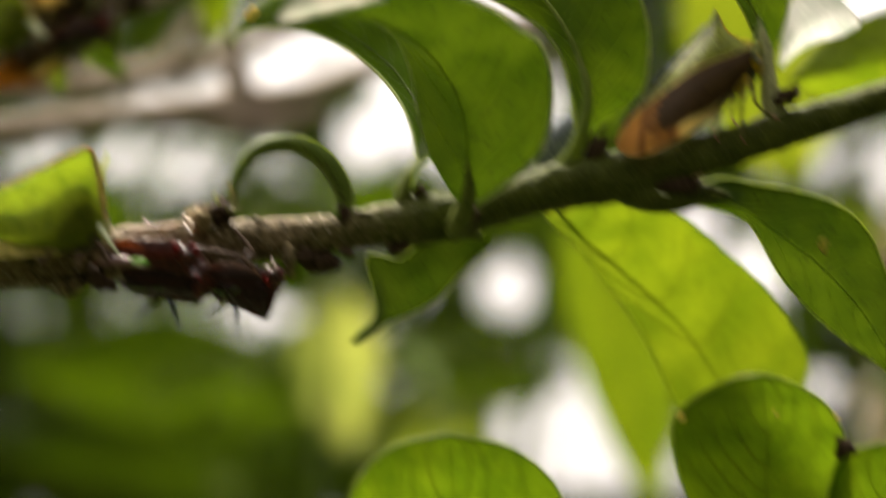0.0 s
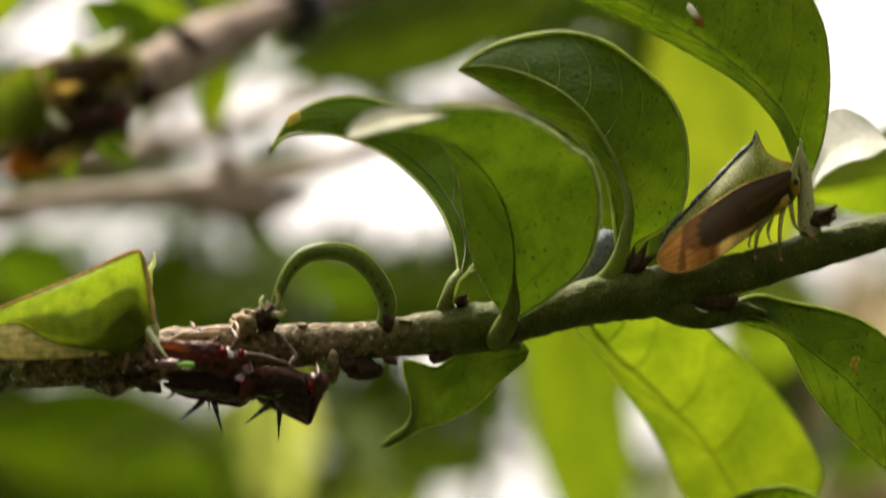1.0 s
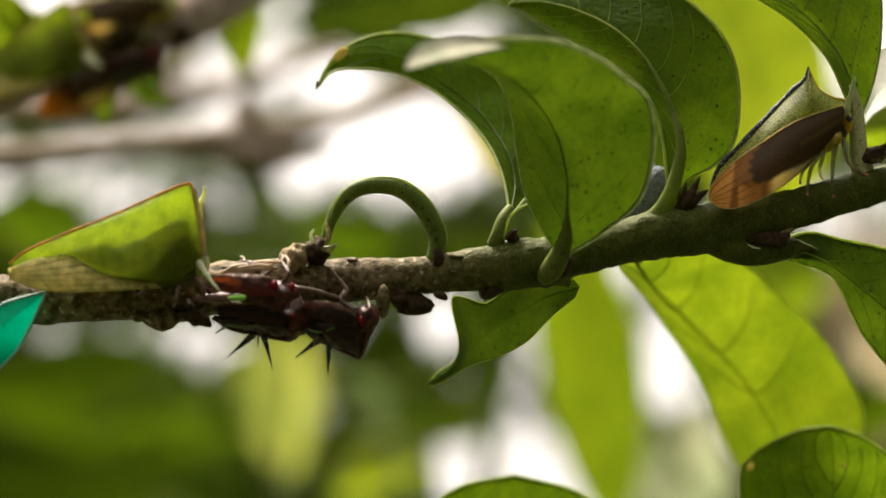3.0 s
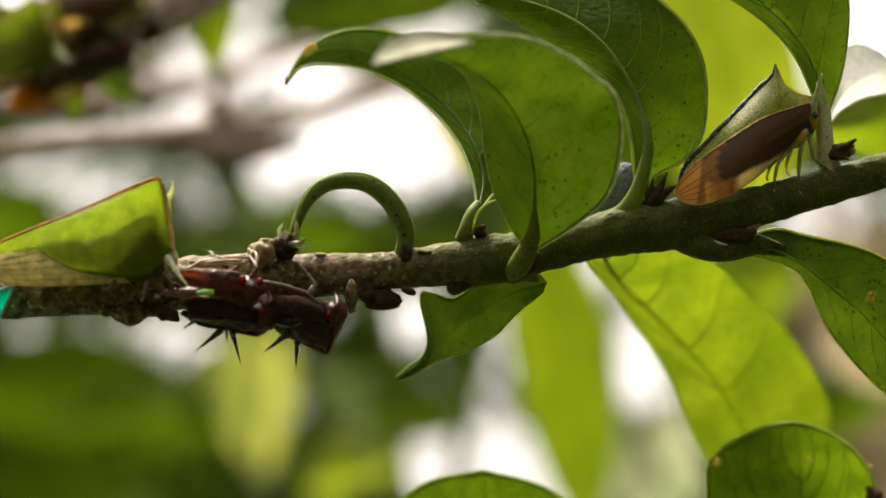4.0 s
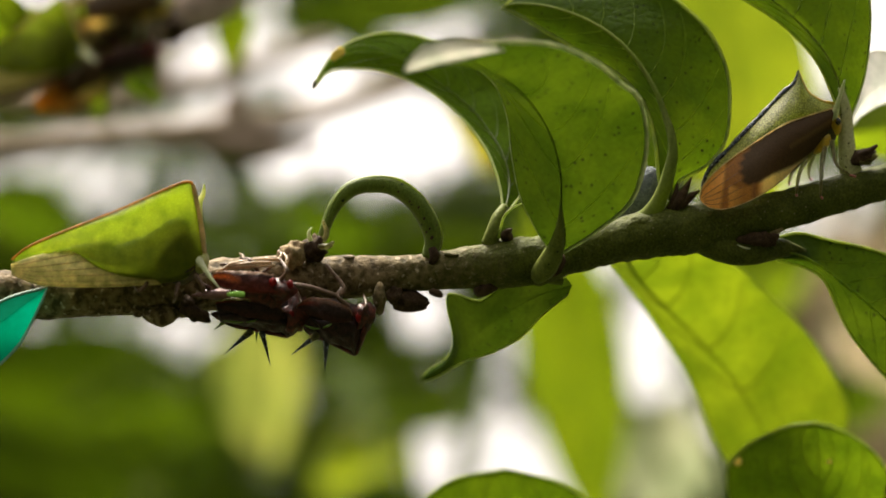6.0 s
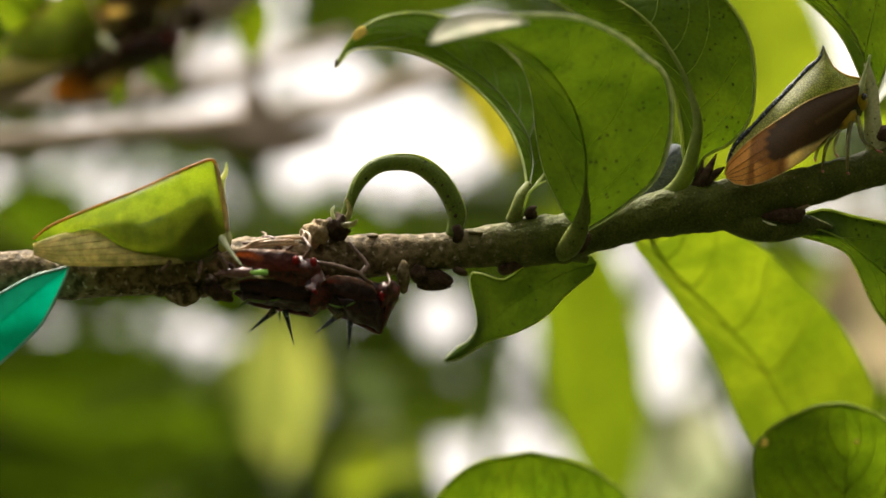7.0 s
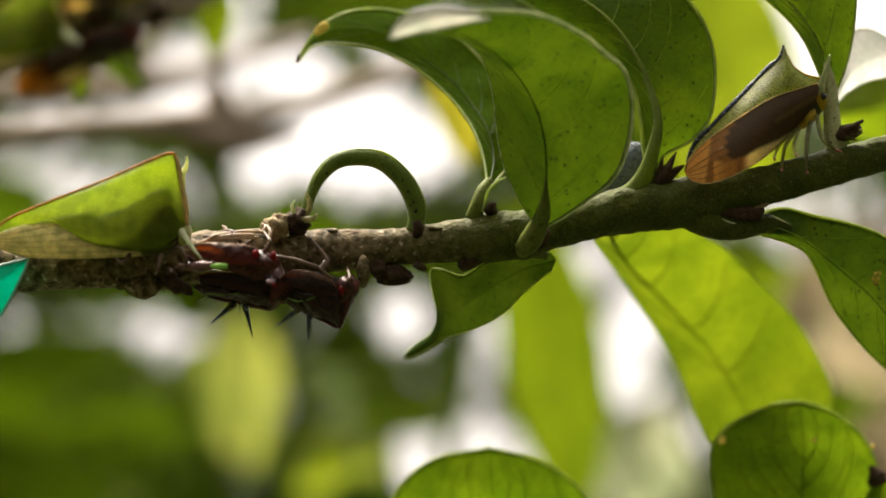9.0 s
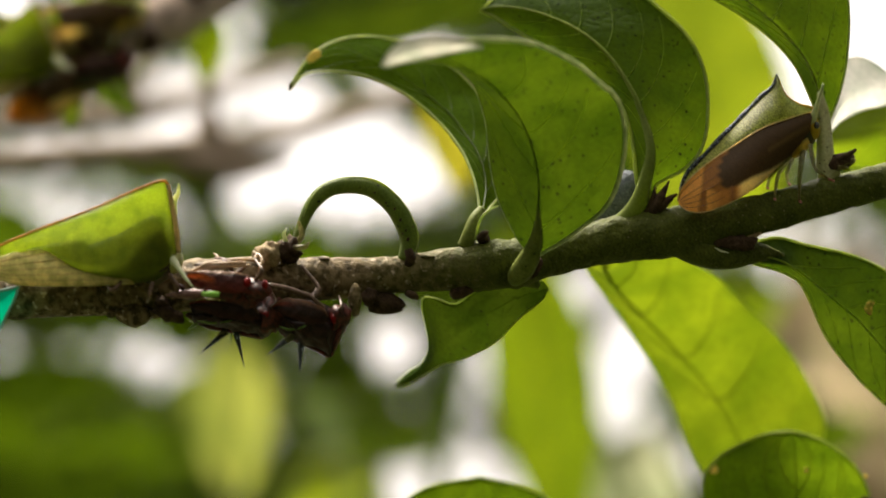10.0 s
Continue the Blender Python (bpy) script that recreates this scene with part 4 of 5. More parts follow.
def brown_hopper():
    h = thing("treehopper", spot(1340, 390, -6), "treehopper with a pale netted horned back and amber-brown wings", "insect", "treehoppers on the near twig")
    crest = [(1190, 368, -5), (1204, 336, -5), (1236, 303, -5), (1290, 247, -5), (1332, 203, -5), (1352, 186, -5), (1358, 172, -5), (1360, 160, -5)]
    front = [(1360, 160, -5), (1366, 180, -5), (1378, 200, -5), (1400, 214, -5), (1420, 219, -5), (1434, 224, -5)]
    shell("pronotum", crest + front[1:],
          [(1200, 372, -5), (1222, 338, -5), (1258, 310, -5), (1305, 280, -5), (1350, 256, -5), (1372, 250, -5), (1385, 247, -5), (1400, 246, -5), (1412, 248, -5), (1424, 256, -5), (1434, 262, -5)],
          (0.12, 0.35, 0.8, 1.3, 1.75, 1.9, 1.7, 1.2, 0.8), NET, h, 50, ridge=0.1, sharp=0.9)
    twig("crest", [(u, v, d, r) for (u, v, d), r in zip(crest, (0.12, 0.18, 0.22, 0.24, 0.24, 0.22, 0.17, 0.09))], INK, h, 70, 9, 0.2)
    blob("dark_spot", 1366, 226, -6.05, (0.55, 0.2, 0.35), BODY, h, (0, -25, 0), 0.1)
    twig("front_ridge", [(u, v, d, r) for (u, v, d), r in zip(front, (0.05, 0.13, 0.13, 0.14, 0.16, 0.18))], YELLOW, h, 24, 6, 0.1)
    w_top = [(1424, 226, -6.6), (1384, 238, -6.8), (1335, 256, -7), (1285, 287, -7.1), (1235, 322, -7.3), (1204, 350, -7.5), (1189, 370, -7.7), (1185, 388, -7.8)]
    w_bot = [(1418, 262, -6.8), (1392, 296, -7), (1358, 330, -7.4), (1318, 366, -8.2), (1270, 394, -8.6), (1232, 407, -8.6), (1205, 406, -8.3), (1189, 396, -8.0)]

    def colour(u, v):
        amber, brown, dark, clear = (0.84, 0.46, 0.10), (0.42, 0.19, 0.040), (0.100, 0.058, 0.022), (0.92, 0.76, 0.34)
        low = float(np.interp(u, (1240, 1256, 1290, 1313, 1350, 1398, 1430), (366, 371, 360, 346, 330, 300, 275)))
        end = 1252 + 3 * math.sin(v * 0.4) + 0.012 * (335 - v) ** 2
        c = lerp3(amber, brown, (u - 1225 - 0.12 * (360 - v)) / 5)
        c = lerp3(c, dark, (u - end) / 9)
        if u > 1236 and v > low - 3:
            tail = lerp3((0.55, 0.28, 0.07), amber, (1262 - u) / 20)
            c = lerp3(c, lerp3(tail, clear, (u - 1288) / 12), (v - low + 3) / 6)
            if abs(u - 1282) < 8:
                c = lerp3(c, (0.30, 0.15, 0.06), 1 - abs(u - 1282) / 8)
        if u > 1345 and v < low - 6:
            c = lerp3(c, (0.24, 0.15, 0.05), 0.55 - abs(v - (262 + (1400 - u) * 0.62)) / 14)
        return c

    wing = fin("wing", w_top, w_bot, WING, h, 0.5, 90, 34, colour=colour, by_sheet=True)
    wing_veins(w_top, w_bot, WING_VEIN, wing, ((0.15, 0.12), (0.30, 0.36), (0.52, 0.50), (0.66, 0.66), (0.86, 0.82)), 0.5, 40, 0.020, 0.70, 0.98)
    wing_veins(w_top, w_bot, FRONT, wing, ((1.0, 1.0),), 0.5, 40, 0.035, 0.35, 1.0)
    twig("wing_edge", [(u, v, d - 0.05, 0.05) for u, v, d in w_top], FRONT, h, 30, 6)
    far = [(u + 6, v + 4, d + 3.4) for u, v, d in w_top], [(u + 10, v - 6, d + 3.4) for u, v, d in w_bot]
    fin("wing", *far, WING, h, -0.4, 40, 14, colour=colour, by_sheet=True)
    blob("thorax", 1398, 265, -5.2, (1.35, 1.2, 1.3), BODY, h, (0, -35, 0), 0.06)
    part("abdomen", ball(bmesh.new(), spot(1335, 305, -5.3), (3.2, 0.9, 0.95), (0, -38, 0), 18, 0.06), BODY, h)
    head = blob("head", 1423, 252, -5.4, (0.5, 1.15, 1.0), YELLOW, h, (0, -15, 0), 0.08)
    blob("eye", 1431, 250, -6.5, (0.2, 0.2, 0.26), EYE_DARK, head, seg=12)
    blob("eye", 1431, 250, -4.3, (0.2, 0.2, 0.26), EYE_DARK, head, seg=12)
    blob("chest_mark", 1405, 291, -6.3, (0.8, 0.5, 0.34), YELLOW, h, (0, -58, 0), 0.45)
    twig("shoulder_horn", ((1422, 244, -6.2, 0.34), (1428, 226, -6.8, 0.22), (1432, 210, -7.4, 0.15), (1437, 194, -7.9, 0.13), (1441, 177, -8.3, 0.07)), PALE, h, 18, 9)
    legs(h, (((1420, 285, -6.6, 0.17), (1424, 310, -7.3, 0.15), (1430, 328, -7.3, 0.11), (1452, 345, -6.8, 0.09)),
             ((1408, 295, -6.6, 0.18), (1402, 330, -7.6, 0.15), (1401, 384, -7.2, 0.09)),
             ((1385, 308, -6.6, 0.18), (1364, 338, -7.5, 0.14), (1357, 380, -7.3, 0.09)),
             ((1372, 318, -5, 0.15), (1352, 340, -4.6, 0.12), (1345, 360, -4.6, 0.09)),
             ((1390, 305, -4.8, 0.15), (1380, 335, -4.4, 0.12), (1382, 352, -4.4, 0.09))), LEG, FOOT)
    return h


def dark_hopper(name_label, ox, oy, s, tall, spines, green=True, small=()):
    """A dark treehopper that clings under the twig, back down, with thorn-like shoulder spines; its head is towards +x."""
    def at(u, v, d, *r):
        return (ox + u * s, oy + v * (tall if v > 30 else 1.0) - (0 if v <= 30 else 30 * (tall - 1)), d - 10, *r)

    h = thing("treehopper", spot(*at(60, 0, 1)), name_label, "insect", "treehoppers on the near twig")
    shell("pronotum", [at(*p) for p in ((-2, 22, 0), (25, 52, 0), (60, 68, 0), (100, 90, 0), (106, 92, 0), (112, 74, 0), (122, 48, 0), (128, 28, 0))],
          [at(*p) for p in ((2, 16, 0), (25, 22, 0), (55, 26, 0), (80, 22, 0), (92, 20, 0), (104, 18, 0), (116, 14, 0), (126, 20, 0))],
          (0.2, 0.7, 1.2, 1.6, 1.7, 1.5, 1.0, 0.4), DARK, h, 44, ridge=0.1, rough=0.28)
    twig("crest", [at(*p) for p in ((-2, 22, 0, 0.1), (25, 53, 0, 0.13), (60, 70, 0, 0.15), (100, 91, 0, 0.16), (107, 92, 0, 0.1))], MAROON, h, 30, 6, 0.2)
    twig("front_ridge", [at(*p) for p in ((107, 92, 0, 0.08), (112, 72, -0.3, 0.18), (120, 45, -0.5, 0.22), (127, 28, -0.3, 0.2))], MAROON, h, 20, 6, 0.2)
    wt = [at(*p) for p in ((99, 18, -1.5), (88, 2, -1.8), (64, -8, -2.0), (36, -13, -2.1), (14, -9, -1.9), (2, 3, -1.6))]
    wb = [at(*p) for p in ((100, 29, -1.5), (84, 34, -1.9), (60, 30, -2.2), (36, 24, -2.3), (16, 15, -2.0), (3, 7, -1.6))]

    def colour(t, q):
        c = lerp3((0.17, 0.080, 0.038), (0.026, 0.012, 0.009), (q - 0.04) / 0.26)
        c = lerp3(c, (0.050, 0.016, 0.012), (q - 0.6) / 0.3)
        if t > 0.55:
            c = lerp3(c, (0.17, 0.030, 0.013), (1 - abs(q - 0.3) / 0.2) * (t - 0.55) / 0.25)
        return c

    fin("wing", wt, wb, WING_DARK, h, 0.2, 40, 18, colour=colour, rough=0.08)
    part("abdomen", ball(bmesh.new(), spot(*at(60, 14, 0)), (2.2 * s, 1.1, 0.95 * s), (0, 5, 0), 16, 0.1), DARK, h)
    head = blob("head", *at(116, 22, -0.2), (0.78 * s, 1.1, 0.95 * s), MAROON, h, (0, 20, 0), 0.35, seg=20)
    blob("eye", *at(109, 23, -1.1), (0.22, 0.24, 0.34), EYE_RED, head, seg=12)
    for n, (a, c) in enumerate(spines):
        b, m = [x * 0.72 + y * 0.28 for x, y in zip(a, c)], [x * 0.4 + y * 0.6 for x, y in zip(a, c)]
        sp = twig("shoulder_spine", ((*a, 0.26), (*b, 0.18), (*m, 0.10), (*c, 0.015)), INK, h, 20, 7)
        twig("spine_base", ((*a, 0.27), (*b, 0.19)), LEG if n == 0 else INK, sp, 6, 7)
    for a, c in small:
        twig("small_spine", ((*a, 0.12), (*[(x + y) / 2 for x, y in zip(a, c)], 0.07), (*c, 0.015)), GREEN_DIM, h, 10, 6)
    if green:
        twig("green_mark", (at(46, 43, -1.5, 0.03), at(55, 39, -1.6, 0.07), at(62, 35, -1.6, 0.03)), GREEN_DIM, h, 10, 6)
        twig("green_mark", (at(14, 38, -1.2, 0.03), at(30, 44, -1.5, 0.08), at(42, 44, -1.5, 0.03)), GREEN_DIM, h, 10, 6)
    legs(h, ((at(92, 4, -1, 0.15), at(72, -14, -1.4, 0.13), at(79, -30, -0.2, 0.07)), (at(112, 12, -0.8, 0.13), at(122, 2, -1.2, 0.12), at(118, -18, 0.2, 0.07))), BROWN_LEG)
    return h


def upper_dark_hopper():
    """The one whose two red eyes show: wing above, toothed back below, pink tail towards the older end."""
    h = thing("treehopper", spot(380, 560, -10), "maroon treehopper with two red eyes and an orange wing streak", "insect", "treehoppers on the near twig")
    shell("pronotum", [(300, 566, -11.5), (335, 578, -11.5), (385, 586, -11.5), (425, 594, -11.5), (434, 590, -11.5), (444, 572, -11.5), (460, 556, -11.5)],
          [(300, 560, -11.5), (335, 556, -11.5), (380, 553, -11.5), (415, 552, -11.5), (430, 550, -11.5), (445, 548, -11.5), (458, 550, -11.5)],
          (0.2, 0.8, 1.2, 1.4, 1.2, 0.9, 0.4), MAROON, h, 44, ridge=0.12, rough=0.25)
    wt = [(424, 530, -12.6), (392, 524, -12.9), (355, 522, -12.9), (325, 524, -12.6), (312, 532, -12.2)]
    wb = [(440, 560, -12.8), (405, 562, -13.2), (365, 560, -13.2), (332, 552, -12.9), (314, 540, -12.3)]

    def colour(t, q):
        c = lerp3((0.032, 0.015, 0.013), (0.15, 0.026, 0.018), q)
        if t > 0.5:
            c = lerp3(c, (0.85, 0.20, 0.035), (1 - abs(q - 0.62 + 0.35 * t) / 0.26) * (t - 0.45) / 0.35)
        return lerp3(c, (0.30, 0.17, 0.10), (0.16 - q) / 0.1)

    fin("wing", wt, wb, WING_DARK, h, 0.2, 40, 18, colour=colour, rough=0.08)
    tail = twig("tail", ((345, 566, -12.5, 0.34), (310, 566, -12.8, 0.30), (292, 566, -12.8, 0.2), (278, 568, -12.8, 0.04)), PINK, h, 16, 8, 0.15)
    twig("tail_point", ((312, 556, -12.8, 0.2), (302, 549, -12.9, 0.12), (299, 546, -12.9, 0.03)), MAROON, tail, 8, 6)
    head = blob("head", 438, 555, -12.1, (0.95, 1.0, 0.72), MAROON, h, (0, 10, 0), 0.3, seg=20)
    blob("eye", 423, 543, -12.9, (0.26, 0.28, 0.32), EYE_RED, head, seg=12)
    blob("eye", 454, 547, -12.7, (0.24, 0.28, 0.34), EYE_RED, head, seg=12)
    twig("lime_mark", ((342, 565, -13.5, 0.1), (356, 565, -13.6, 0.2), (373, 565, -13.5, 0.17)), LIME, h, 12, 6)
    twig("yellow_stripe", ((318, 578, -12.6, 0.05), (350, 573, -13, 0.09), (385, 576, -13, 0.05)), LEG, h, 12, 5)
    legs(h, (((430, 548, -12.2, 0.14), (448, 524, -12.8, 0.14), (446, 516, -12.6, 0.12), (436, 500, -11, 0.08)),
             ((400, 530, -11.8, 0.13), (385, 505, -12, 0.12), (366, 500, -10.8, 0.09)),
             ((455, 546, -12.0, 0.14), (490, 552, -11.6, 0.19), (528, 564, -11.2, 0.2), (540, 566, -10.9, 0.2), (551, 556, -10.8, 0.18), (548, 546, -10.6, 0.15), (520, 512, -10.0, 0.11)),
             ((395, 534, -11, 0.12), (420, 508, -11.4, 0.11), (330, 512, -10.8, 0.1))), BROWN_LEG)
    legs(h, (((322, 526, -12.2, 0.08), (346, 513, -12.0, 0.12), (352, 510, -12.0, 0.12), (400, 503, -11.6, 0.13), (438, 503, -11.2, 0.09)),
             ((330, 522, -11.8, 0.08), (368, 516, -12.2, 0.12), (428, 513, -12.2, 0.09)),
             ((340, 517, -12.0, 0.08), (380, 509, -12.2, 0.1), (420, 508, -12.2, 0.09)),
             ((366, 507, -11.2, 0.09), (371, 497, -10.8, 0.09), (364, 492, -10.4, 0.05)),
             ((432, 504, -11.2, 0.11), (440, 494, -10.8, 0.11), (433, 487, -10.4, 0.05)),
             ((444, 522, -12, 0.12), (449, 502, -11.4, 0.13), (441, 490, -10.6, 0.06))), TAN)
    return h


GREEN_H = green_hopper()
BROWN_H = brown_hopper()
upper_dark_hopper()
DARK_H = dark_hopper("dark maroon treehopper clinging below the twig with black spines", 318, 578, 1.28, 0.50,
                     (((386, 630, -10.8), (339, 671, -12)), ((403, 622, -10), (421, 692, -10))), small=(((336, 616, -10.5), (318, 629, -11.5)), ((396, 626, -9.5), (396, 651, -9.5))))
dark_hopper("near-black treehopper with a red eye and black spines under bark", 466, 582, 1.02, 0.93,
            (((504, 636, -10.8), (458, 672, -12)), ((521, 640, -10), (518, 703, -10))))


def tag():
    t = thing("plastic_tag", spot(-60, 640, -13), "pointed blue-green plastic tag beside the bark", "tag")
    blade = leaf(t, [(-420, 760, -14), (-300, 690, -14), (-200, 645, -14), (-112, 608, -13.6), (-48, 574, -13.2), (20, 555, -13)],
                 [(-420, 830, -14), (-300, 770, -14.4), (-200, 710, -14.6), (-112, 660, -14.4), (-48, 608, -13.8), (21, 556, -13)],
                 [(-420, 930, -14), (-300, 880, -14), (-200, 805, -14), (-112, 735, -14), (-42, 672, -13.8), (-14, 632, -13.4), (22, 557, -13)],
                 TEAL, 0.2, 0, 0.05, 0.05, TEAL, "", 0.1, TEAL_EDGE)
    blade.name = "blade"
    tagged(blade, "smooth blue-green blade with a paler cut edge")


tag()


# ---- second branch behind, with its own treehoppers ----
def simple_leaf(parent, base, tip, width, mat, bow=0.0, skew=0.5, veins=4, label="", n=22, m=5):
    """A leaf from base to tip (u, v, d), width in sheet units, bowed sideways by bow sheet units."""
    b, t = np.array(base, float), np.array(tip, float)
    ax = (t - b)[:2]
    nrm = np.array((-ax[1], ax[0])) / (np.linalg.norm(ax) + 1e-9)
    left, mid, right = [], [], []
    for s in np.linspace(0, 1, 8):
        c = b + (t - b) * s
        c[:2] += nrm * bow * math.sin(math.pi * s)
        w = width * 0.5 * math.sin(math.pi * min(0.99, max(0.02, s ** 0.85))) ** 0.8
        mid.append(tuple(c))
        left.append((c[0] + nrm[0] * w * 2 * skew, c[1] + nrm[1] * w * 2 * skew, c[2] + 0.02 * w))
        right.append((c[0] - nrm[0] * w * 2 * (1 - skew), c[1] - nrm[1] * w * 2 * (1 - skew), c[2] + 0.02 * w))
    k = max(1.0, (178 + b[2]) / 178 * 0.7)
    return leaf(parent, left, mid, right, mat, 0.8 * k, veins, 0.3 * k, 0.3 * k, RIB_DARK, label, 0.1 * k, n=n, m=m, rib_out=0.0, vein=0.04 * k)


def back_branch():
    b = thing("back_branch", spot(200, 85, 60), "brown woody branch of the same shrub behind the twig", "branch")
    twig("stem", ((-900, 520, 40, 2.6), (-500, 370, 45, 2.4), (-160, 232, 51, 2.2), (0, 172, 54, 2.1), (95, 140, 57, 2.1), (195, 98, 62, 2.4), (300, 54, 72, 2.85), (385, 8, 84, 2.75),
                  (545, -52, 100, 1.7), (760, -110, 112, 1.3)), WOOD_D, b, 90, 12, 0.12)
    t = down_to_ground(spot(-900, 520, 40), (-0.02, 0.05), 2.6, 6.0)
    part("trunk", tube(bmesh.new(), t, t[:, 3] * MM, 10, 0.06, 200), WOOD_D, b)
    simple_leaf(b, (394, 52, 108), (376, 172, 112), 62, LEAF_Y, 8, label="small young leaf")
    twig("leaf_stalk", ((372, 12, 84, 0.5), (384, 36, 96, 0.4), (392, 62, 108, 0.35)), STALK, b, 14, 6)
    simple_leaf(b, (20, 150, 54), (-120, 20, 48), 90, LEAF_Y, 10)
    simple_leaf(b, (110, 150, 58), (-20, 60, 55), 90, LEAF_BRIGHT, -10)
    simple_leaf(b, (300, 40, 72), (150, -60, 70), 90, LEAF, 10)
    simple_leaf(b, (150, 120, 60), (250, 230, 66), 46, LEAF, 10)
    simple_leaf(b, (120, 140, 58), (130, 260, 62), 40, LEAF_Y, -6)
    simple_leaf(b, (430, -22, 90), (330, -150, 92), 90, LEAF_Y, 12)
    for u, v, d, r, mat in ((521, -40, 98, 3.0, BERRY), (440, -8, 90, 1.7, BUD), (150, 92, 56, 1.7, BUD), (205, 128, 58, 1.5, BUD), (262, 100, 64, 1.4, BUD), (118, 100, 55, 1.15, GALL), (232, 60, 61, 1.25, BUD),
                            (330, 20, 73, 1.7, BUD), (60, 165, 53, 1.35, BUD)):
        blob("bud", u, v, d, (r * 1.2, r, r), mat, b, (0, 20, 0), 0.4)
    simple_leaf(b, (180, 70, 57), (130, 10, 55), 34, LEAF_BRIGHT, 4)
    simple_leaf(b, (50, -130, 55), (-60, 10, 57), 90, LEAF_Y, 8)
    simple_leaf(b, (190, -100, 75), (345, -28, 85), 66, LEAF_GLOW, -8)
    simple_leaf(b, (70, 130, 54), (98, 50, 53), 30, LEAF_BRIGHT, 4)
    simple_leaf(b, (215, 110, 60), (236, 190, 62), 30, LEAF_Y, 4)


def back_twig():
    b = thing("back_twig", spot(200, 285, 142), "pale tan leafless twig behind the near one", "twig")
    twig("stem", ((-700, 372, 110, 2.0), (-300, 340, 120, 1.85), (0, 312, 130, 1.68), (150, 295, 138, 1.55), (300, 282, 148, 1.52), (385, 272, 155, 1.75), (480, 263, 160, 1.5), (545, 245, 166, 1.4),
                  (650, 208, 175, 1.5), (730, 186, 182, 1.35), (900, 140, 195, 1.15)), WOOD, b, 80, 12, 0.1)
    twig("side_twig", ((385, 268, 156, 0.85), (392, 200, 155, 0.64), (386, 120, 150, 0.6), (398, 40, 142, 0.7), (405, -30, 138, 0.7)), WOOD, b, 30, 8, 0.1)
    twig("side_twig", ((-200, 215, 190, 2.3), (40, 232, 198, 2.05), (210, 222, 205, 2.2), (330, 196, 212, 1.9), (460, 150, 222, 1.45), (560, 120, 230, 0.95)), WOOD, b, 40, 8, 0.15)
    twig("side_twig", ((230, 218, 206, 1.25), (262, 170, 208, 0.95), (300, 120, 212, 0.8)), WOOD, b, 20, 8, 0.15)
    twig("side_twig", ((290, 296, 148, 1.0), (380, 306, 152, 1.85), (450, 312, 156, 1.7), (540, 292, 162, 0.7)), WOOD_D, b, 24, 8, 0.3)
    twig("side_twig", ((392, 268, 156, 1.3), (388, 236, 156, 2.1), (392, 215, 155, 1.0)), WOOD_D, b, 14, 8, 0.3)
    blob("knot", 262, 296, 145, (2.3, 1.85, 1.4), WOOD_D, b, (0, 10, 0), 0.25)
    blob("knot", 505, 258, 164, (2.6, 1.7, 1.3), WOOD, b, (0, -20, 0), 0.25)
    blob("knot", 330, 292, 150, (1.7, 1.4, 1.1), WOOD_D, b, (0, -10, 0), 0.25)
    t = down_to_ground(spot(-700, 372, 110), (-0.05, 0.06), 2.6, 6.0)
    part("trunk", tube(bmesh.new(), t, t[:, 3] * MM, 10, 0.06, 200), WOOD_D, b)


back_branch()
back_twig()

for source, u, v, d, turn in ((GREEN_H, 6, 189, 49, -15), (BROWN_H, 139, 239, 57, 2), (DARK_H, 172, 146, 57, -25), (BROWN_H, 145, 123, 56, 25)):
    ob = copy_thing(source, BASE @ Matrix.Translation(spot(u, v, d)) @ Euler((0, radians(turn), 0)).to_matrix().to_4x4())
    tagged(ob, group="treehoppers on the back branch")


# ---- leaves of the shrubs further back ----
def shrub(label, foot, leaves, stems):
    s = thing("shrub", spot(*foot), label, "shrub")
    for pts in stems:
        q = line(pts, 40)
        t = down_to_ground(q[0, :3], (0.03, 0.1), pts[0][3], 6.0)
        part("stem", tube(bmesh.new(), np.vstack([t[::-1, :3], q[1:, :3]]), np.r_[t[::-1, 3], q[1:, 3]] * MM, 8, 0.08, 300), WOOD_D, s)
    ends = [pts[-1] for pts in stems] + [pts[1] for pts in stems]
    for base, tip, width, mat, bow in leaves:
        blade = simple_leaf(s, base, tip, width, mat, bow)
        e = min(ends, key=lambda q: math.dist(q[:3], base))
        mid = [(x + y) / 2 for x, y in zip(e[:3], base)]
        r = (178 + base[2]) / 178 * 0.2
        twig("petiole", ((*e[:3], 2 * r), (mid[0], mid[1] + 0.15 * abs(e[0] - base[0]), mid[2] + 4, 1.4 * r), (*base, r)), RIB_DARK, blade, 14, 6)
    return s


